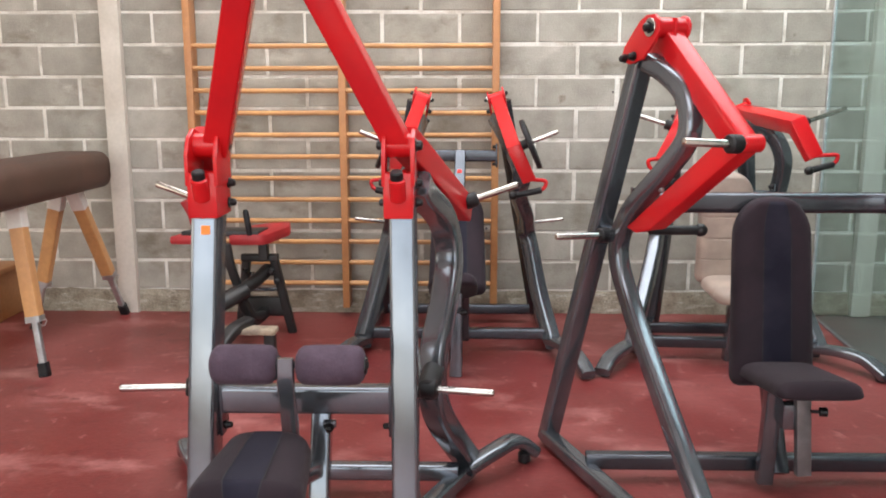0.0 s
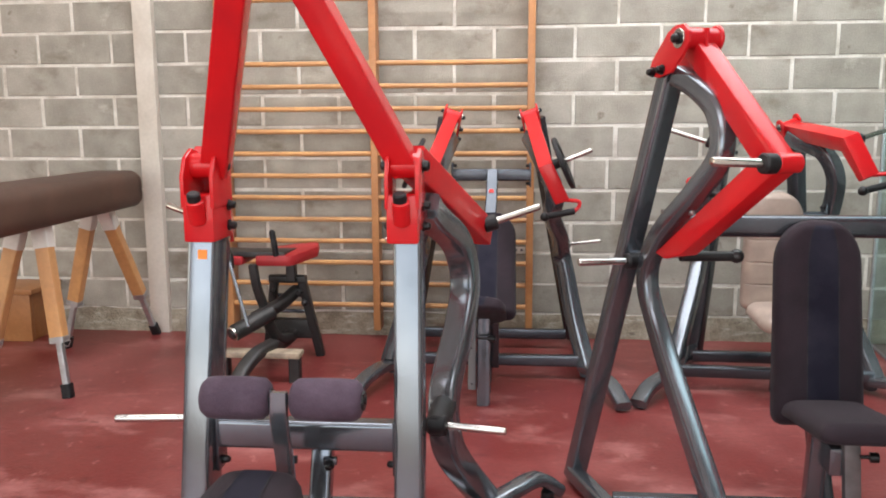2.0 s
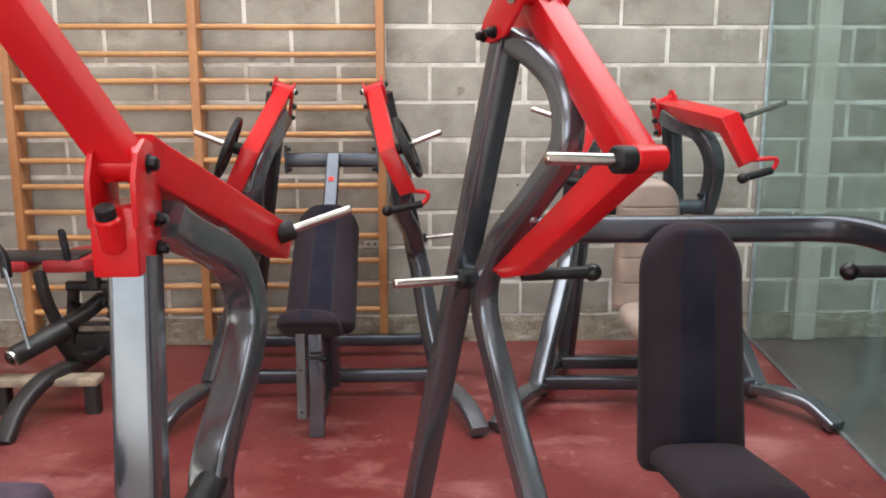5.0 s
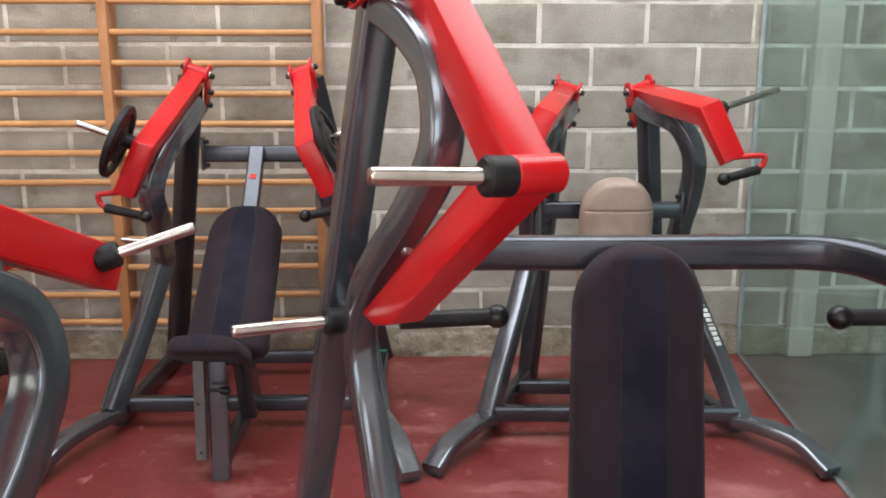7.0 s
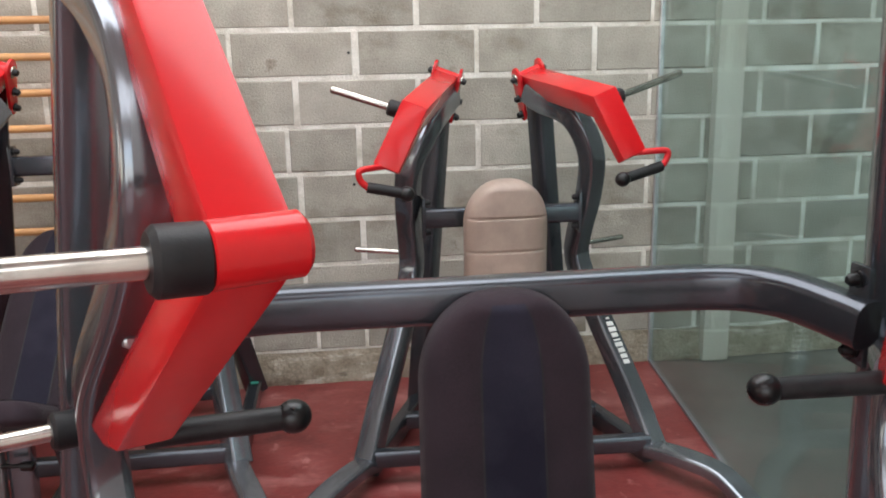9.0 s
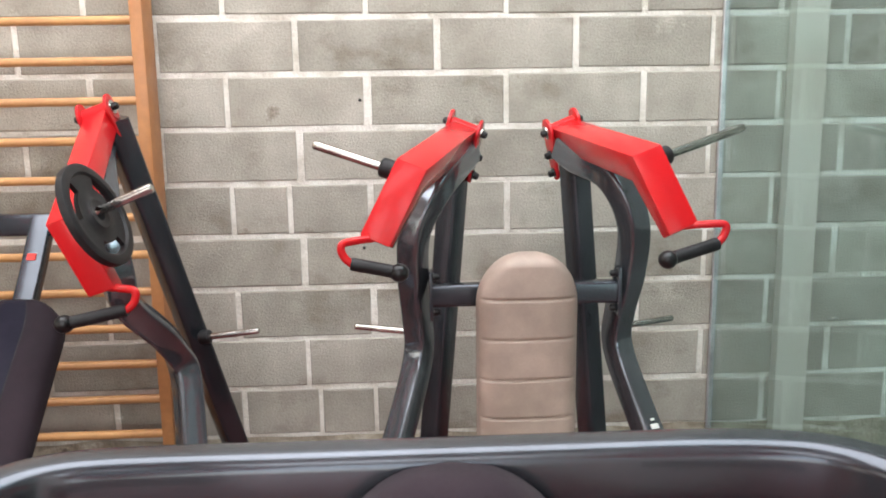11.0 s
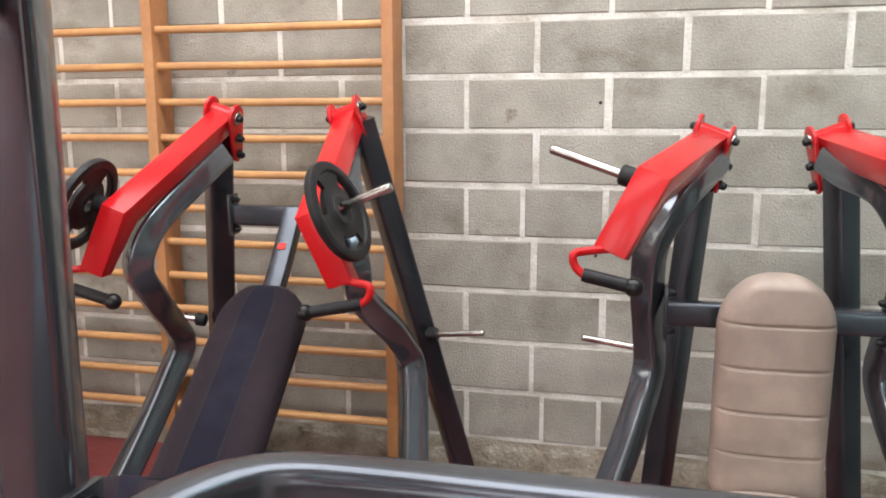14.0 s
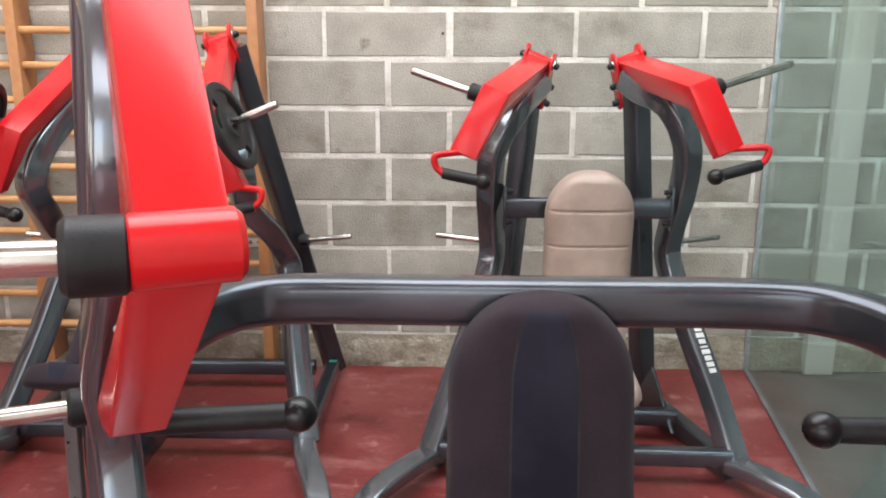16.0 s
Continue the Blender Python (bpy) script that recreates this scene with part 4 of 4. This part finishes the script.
for top, foot in (((-1.595, -0.55, 0.475), (-1.505, -0.50, 0.0)), ((-1.755, -0.55, 0.475), (-1.830, -0.50, 0.0))):
    part("rear_leg", tube((top, foot), (1, 0, 0), 0.05, 0.05, 0.01, 1), BLACK, L)
part("arch", beam((-1.785, -0.55, 0.475), (-1.568, -0.55, 0.475), (0, 0, 1), 0.045, 0.055, 0.012), BLACK, L)
for z, w in ((0.37, 0.085), (0.275, 0.10)):
    part("cross_stay", beam((-1.68 - w, -0.52, z), (-1.68 + w, -0.52, z), (0, 0, 1), 0.022, 0.02, 0.004), STEEL, L)
part("low_brace", beam((-1.79, -0.515, 0.17), (-1.545, -0.515, 0.17), (0, 0, 1), 0.12, 0.05, 0.014), BLACK, L)
part("main_beam", tube(((-1.635, -0.52, 0.40), (-1.69, -0.68, 0.35), (-1.785, -0.845, 0.308)), (1, 0, 0), 0.07, 0.07, 0.025, 4), BLACK, L)
part("pad_post", tube(((-1.80, -0.80, 0.60), (-1.785, -0.79, 0.47), (-1.745, -0.75, 0.30)), (0, 1, 0), 0.05, 0.045, 0.01, 3), BLACK, L)
part("pad_column", tube(((-1.645, -0.58, 0.47), (-1.645, -0.58, 0.60)), (1, 0, 0), 0.055, 0.055, 0.008, 1), BLACK, L)
part("rear_stay", tube(((-1.70, -0.85, 0.14), (-1.69, -0.60, 0.12), (-1.63, -0.45, 0.17)), (1, 0, 0), 0.07, 0.07, 0.02, 4), BLACK, L)
tr = part("pad_tray", slab([(-2.06, -0.79, 0.655), (-2.02, -0.62, 0.655), (-1.60, -0.62, 0.655), (-1.62, -0.79, 0.655)], (0, 0, 1), 0.03, 0.006), BLACK, L, "grey steel pad tray")
part("pad", slab([(-2.12, -0.82, 0.622), (-2.07, -0.58, 0.622), (-1.85, -0.58, 0.622), (-1.855, -0.82, 0.622)], (0, 0, 1), 0.05, 0.02), VINYL, L, "red vinyl pad")
part("pad", slab([(-1.79, -0.80, 0.622), (-1.78, -0.50, 0.622), (-1.64, -0.43, 0.640), (-1.51, -0.43, 0.648), (-1.485, -0.56, 0.640), (-1.565, -0.77, 0.625), (-1.60, -0.80, 0.622)], (0, 0, 1), 0.065, 0.022), VINYL, L, "red vinyl pad")
part("side_brace", tube(((-1.73, -0.82, 0.30), (-1.69, -0.75, 0.17), (-1.66, -0.62, 0.14)), (1, 0, 0), 0.055, 0.05, 0.012, 4), BLACK, L)
part("handle", rod((-1.668, -0.79, 0.65), (-1.686, -0.80, 0.797), ((0, 0.015), (0.1, 0.017), (0.9, 0.017), (1, 0.010)), 14), RUBBER, L, "black upright hand grip")
part("push_rod", cyl((-1.915, -0.90, 0.70), (-1.755, -1.05, 0.31), 0.010, 0.002, 12), STEEL, L)
part("rod_clevis", tube(((-1.94, -0.90, 0.745), (-1.90, -0.905, 0.69), (-1.885, -0.92, 0.60)), (0, 1, 0), 0.035, 0.04, 0.008, 3), BOLT, L)
part("side_arm", tube(((-1.94, -0.90, 0.73), (-1.955, -0.90, 0.79), (-1.99, -0.91, 0.86)), (0, 1, 0), 0.05, 0.04, 0.01, 3), VINYL, L)
rl = part("leg_roller", cyl((-1.70, -0.80, 0.335), (-1.855, -1.005, 0.262), 0.046, 0.008, 24), BLACK, L, "thick black leg roller")
part("roller_ring", cyl((-1.854, -1.003, 0.263), (-1.862, -1.015, 0.258), 0.040, 0.003, 24), CHROME, rl, "bright chrome end ring")
part("roller_cap", cyl((-1.860, -1.012, 0.259), (-1.867, -1.021, 0.255), 0.027, 0.003, 20), BOLT, rl)
fb = part("footboard", box((-1.93, -1.045, 0.135), (-1.485, -0.945, 0.170), 0.012), PALEWOOD, L, "worn beige footboard")
for x in (-1.915, -1.525):
    part("board_leg", tube(((x, -0.995, 0.0), (x, -0.995, 0.140)), (1, 0, 0), 0.065, 0.06, 0.014, 1), BLACK, fb)
part("front_foot", tube(((-1.66, -0.93, 0.185), (-1.71, -1.06, 0.17), (-1.755, -1.2, 0.10), (-1.765, -1.33, 0.0)), (1, 0, 0.0), 0.075, 0.06, 0.018, 5), BLACK, L, "curved steel front foot")
for p in ((-1.755, -0.585, 0.40), (-1.60, -0.585, 0.40), (-1.57, -0.59, 0.34)):
    bolt(p, (0, -1, 0), L, 0.016, 0.03)

# ---- the blocks of the wall ----
def block_mesh(w, h):
    """A block with worn front edges, its front at y = 0."""
    me = bpy.data.meshes.new("block")
    a, b, e = w / 2, h / 2, 0.006
    v = [(-a, 0.012, -b), (a, 0.012, -b), (a, 0.012, b), (-a, 0.012, b), (-a, 0.005, -b), (a, 0.005, -b), (a, 0.005, b), (-a, 0.005, b), (-a + e, 0, -b + e), (a - e, 0, -b + e), (a - e, 0, b - e), (-a + e, 0, b - e)]
    f = [(8, 9, 10, 11)] + [(i, (i + 1) % 4, 4 + (i + 1) % 4, 4 + i) for i in range(4)] + [(4 + i, 4 + (i + 1) % 4, 8 + (i + 1) % 4, 8 + i) for i in range(4)]
    me.from_pydata(v, [], f)
    me.materials.append(BLOCK)
    return me


rng = random.Random(7)
shapes = {}
for k in range(-6, 8):
    z = Z0 + 0.2 * k
    flip = k % 2 == 0
    near, far = (0, 0) if flip else (S / 2, 0.245)      # the bond is a little tighter towards the pillar
    cuts = [near + S * i for i in range(7)] + [far + 0.49 * i for i in range(-9, 0)]
    if k in (-2, -6):
        cuts.append(0.215 if k == -2 else 0.30)
    cuts = sorted(cuts)
    for a, b in zip(cuts, cuts[1:]):
        if b < -4.1 or a > 3.2:
            continue
        gap = 0.014
        key = round(b - a, 3)
        if key not in shapes:
            shapes[key] = block_mesh(b - a - gap, 0.2 - gap)
        ob = new("block", shapes[key])
        ob.parent = wall_back
        ob.location = ((a + b) / 2 + rng.uniform(-0.003, 0.003), rng.uniform(-0.001, 0.001), z + 0.1 + rng.uniform(-0.002, 0.002))
        ob.scale = (rng.uniform(0.988, 1.0), 1, rng.uniform(0.972, 1.012))
        ob.rotation_euler = (rng.uniform(-0.005, 0.005), rng.uniform(-0.004, 0.004), rng.uniform(-0.003, 0.003))
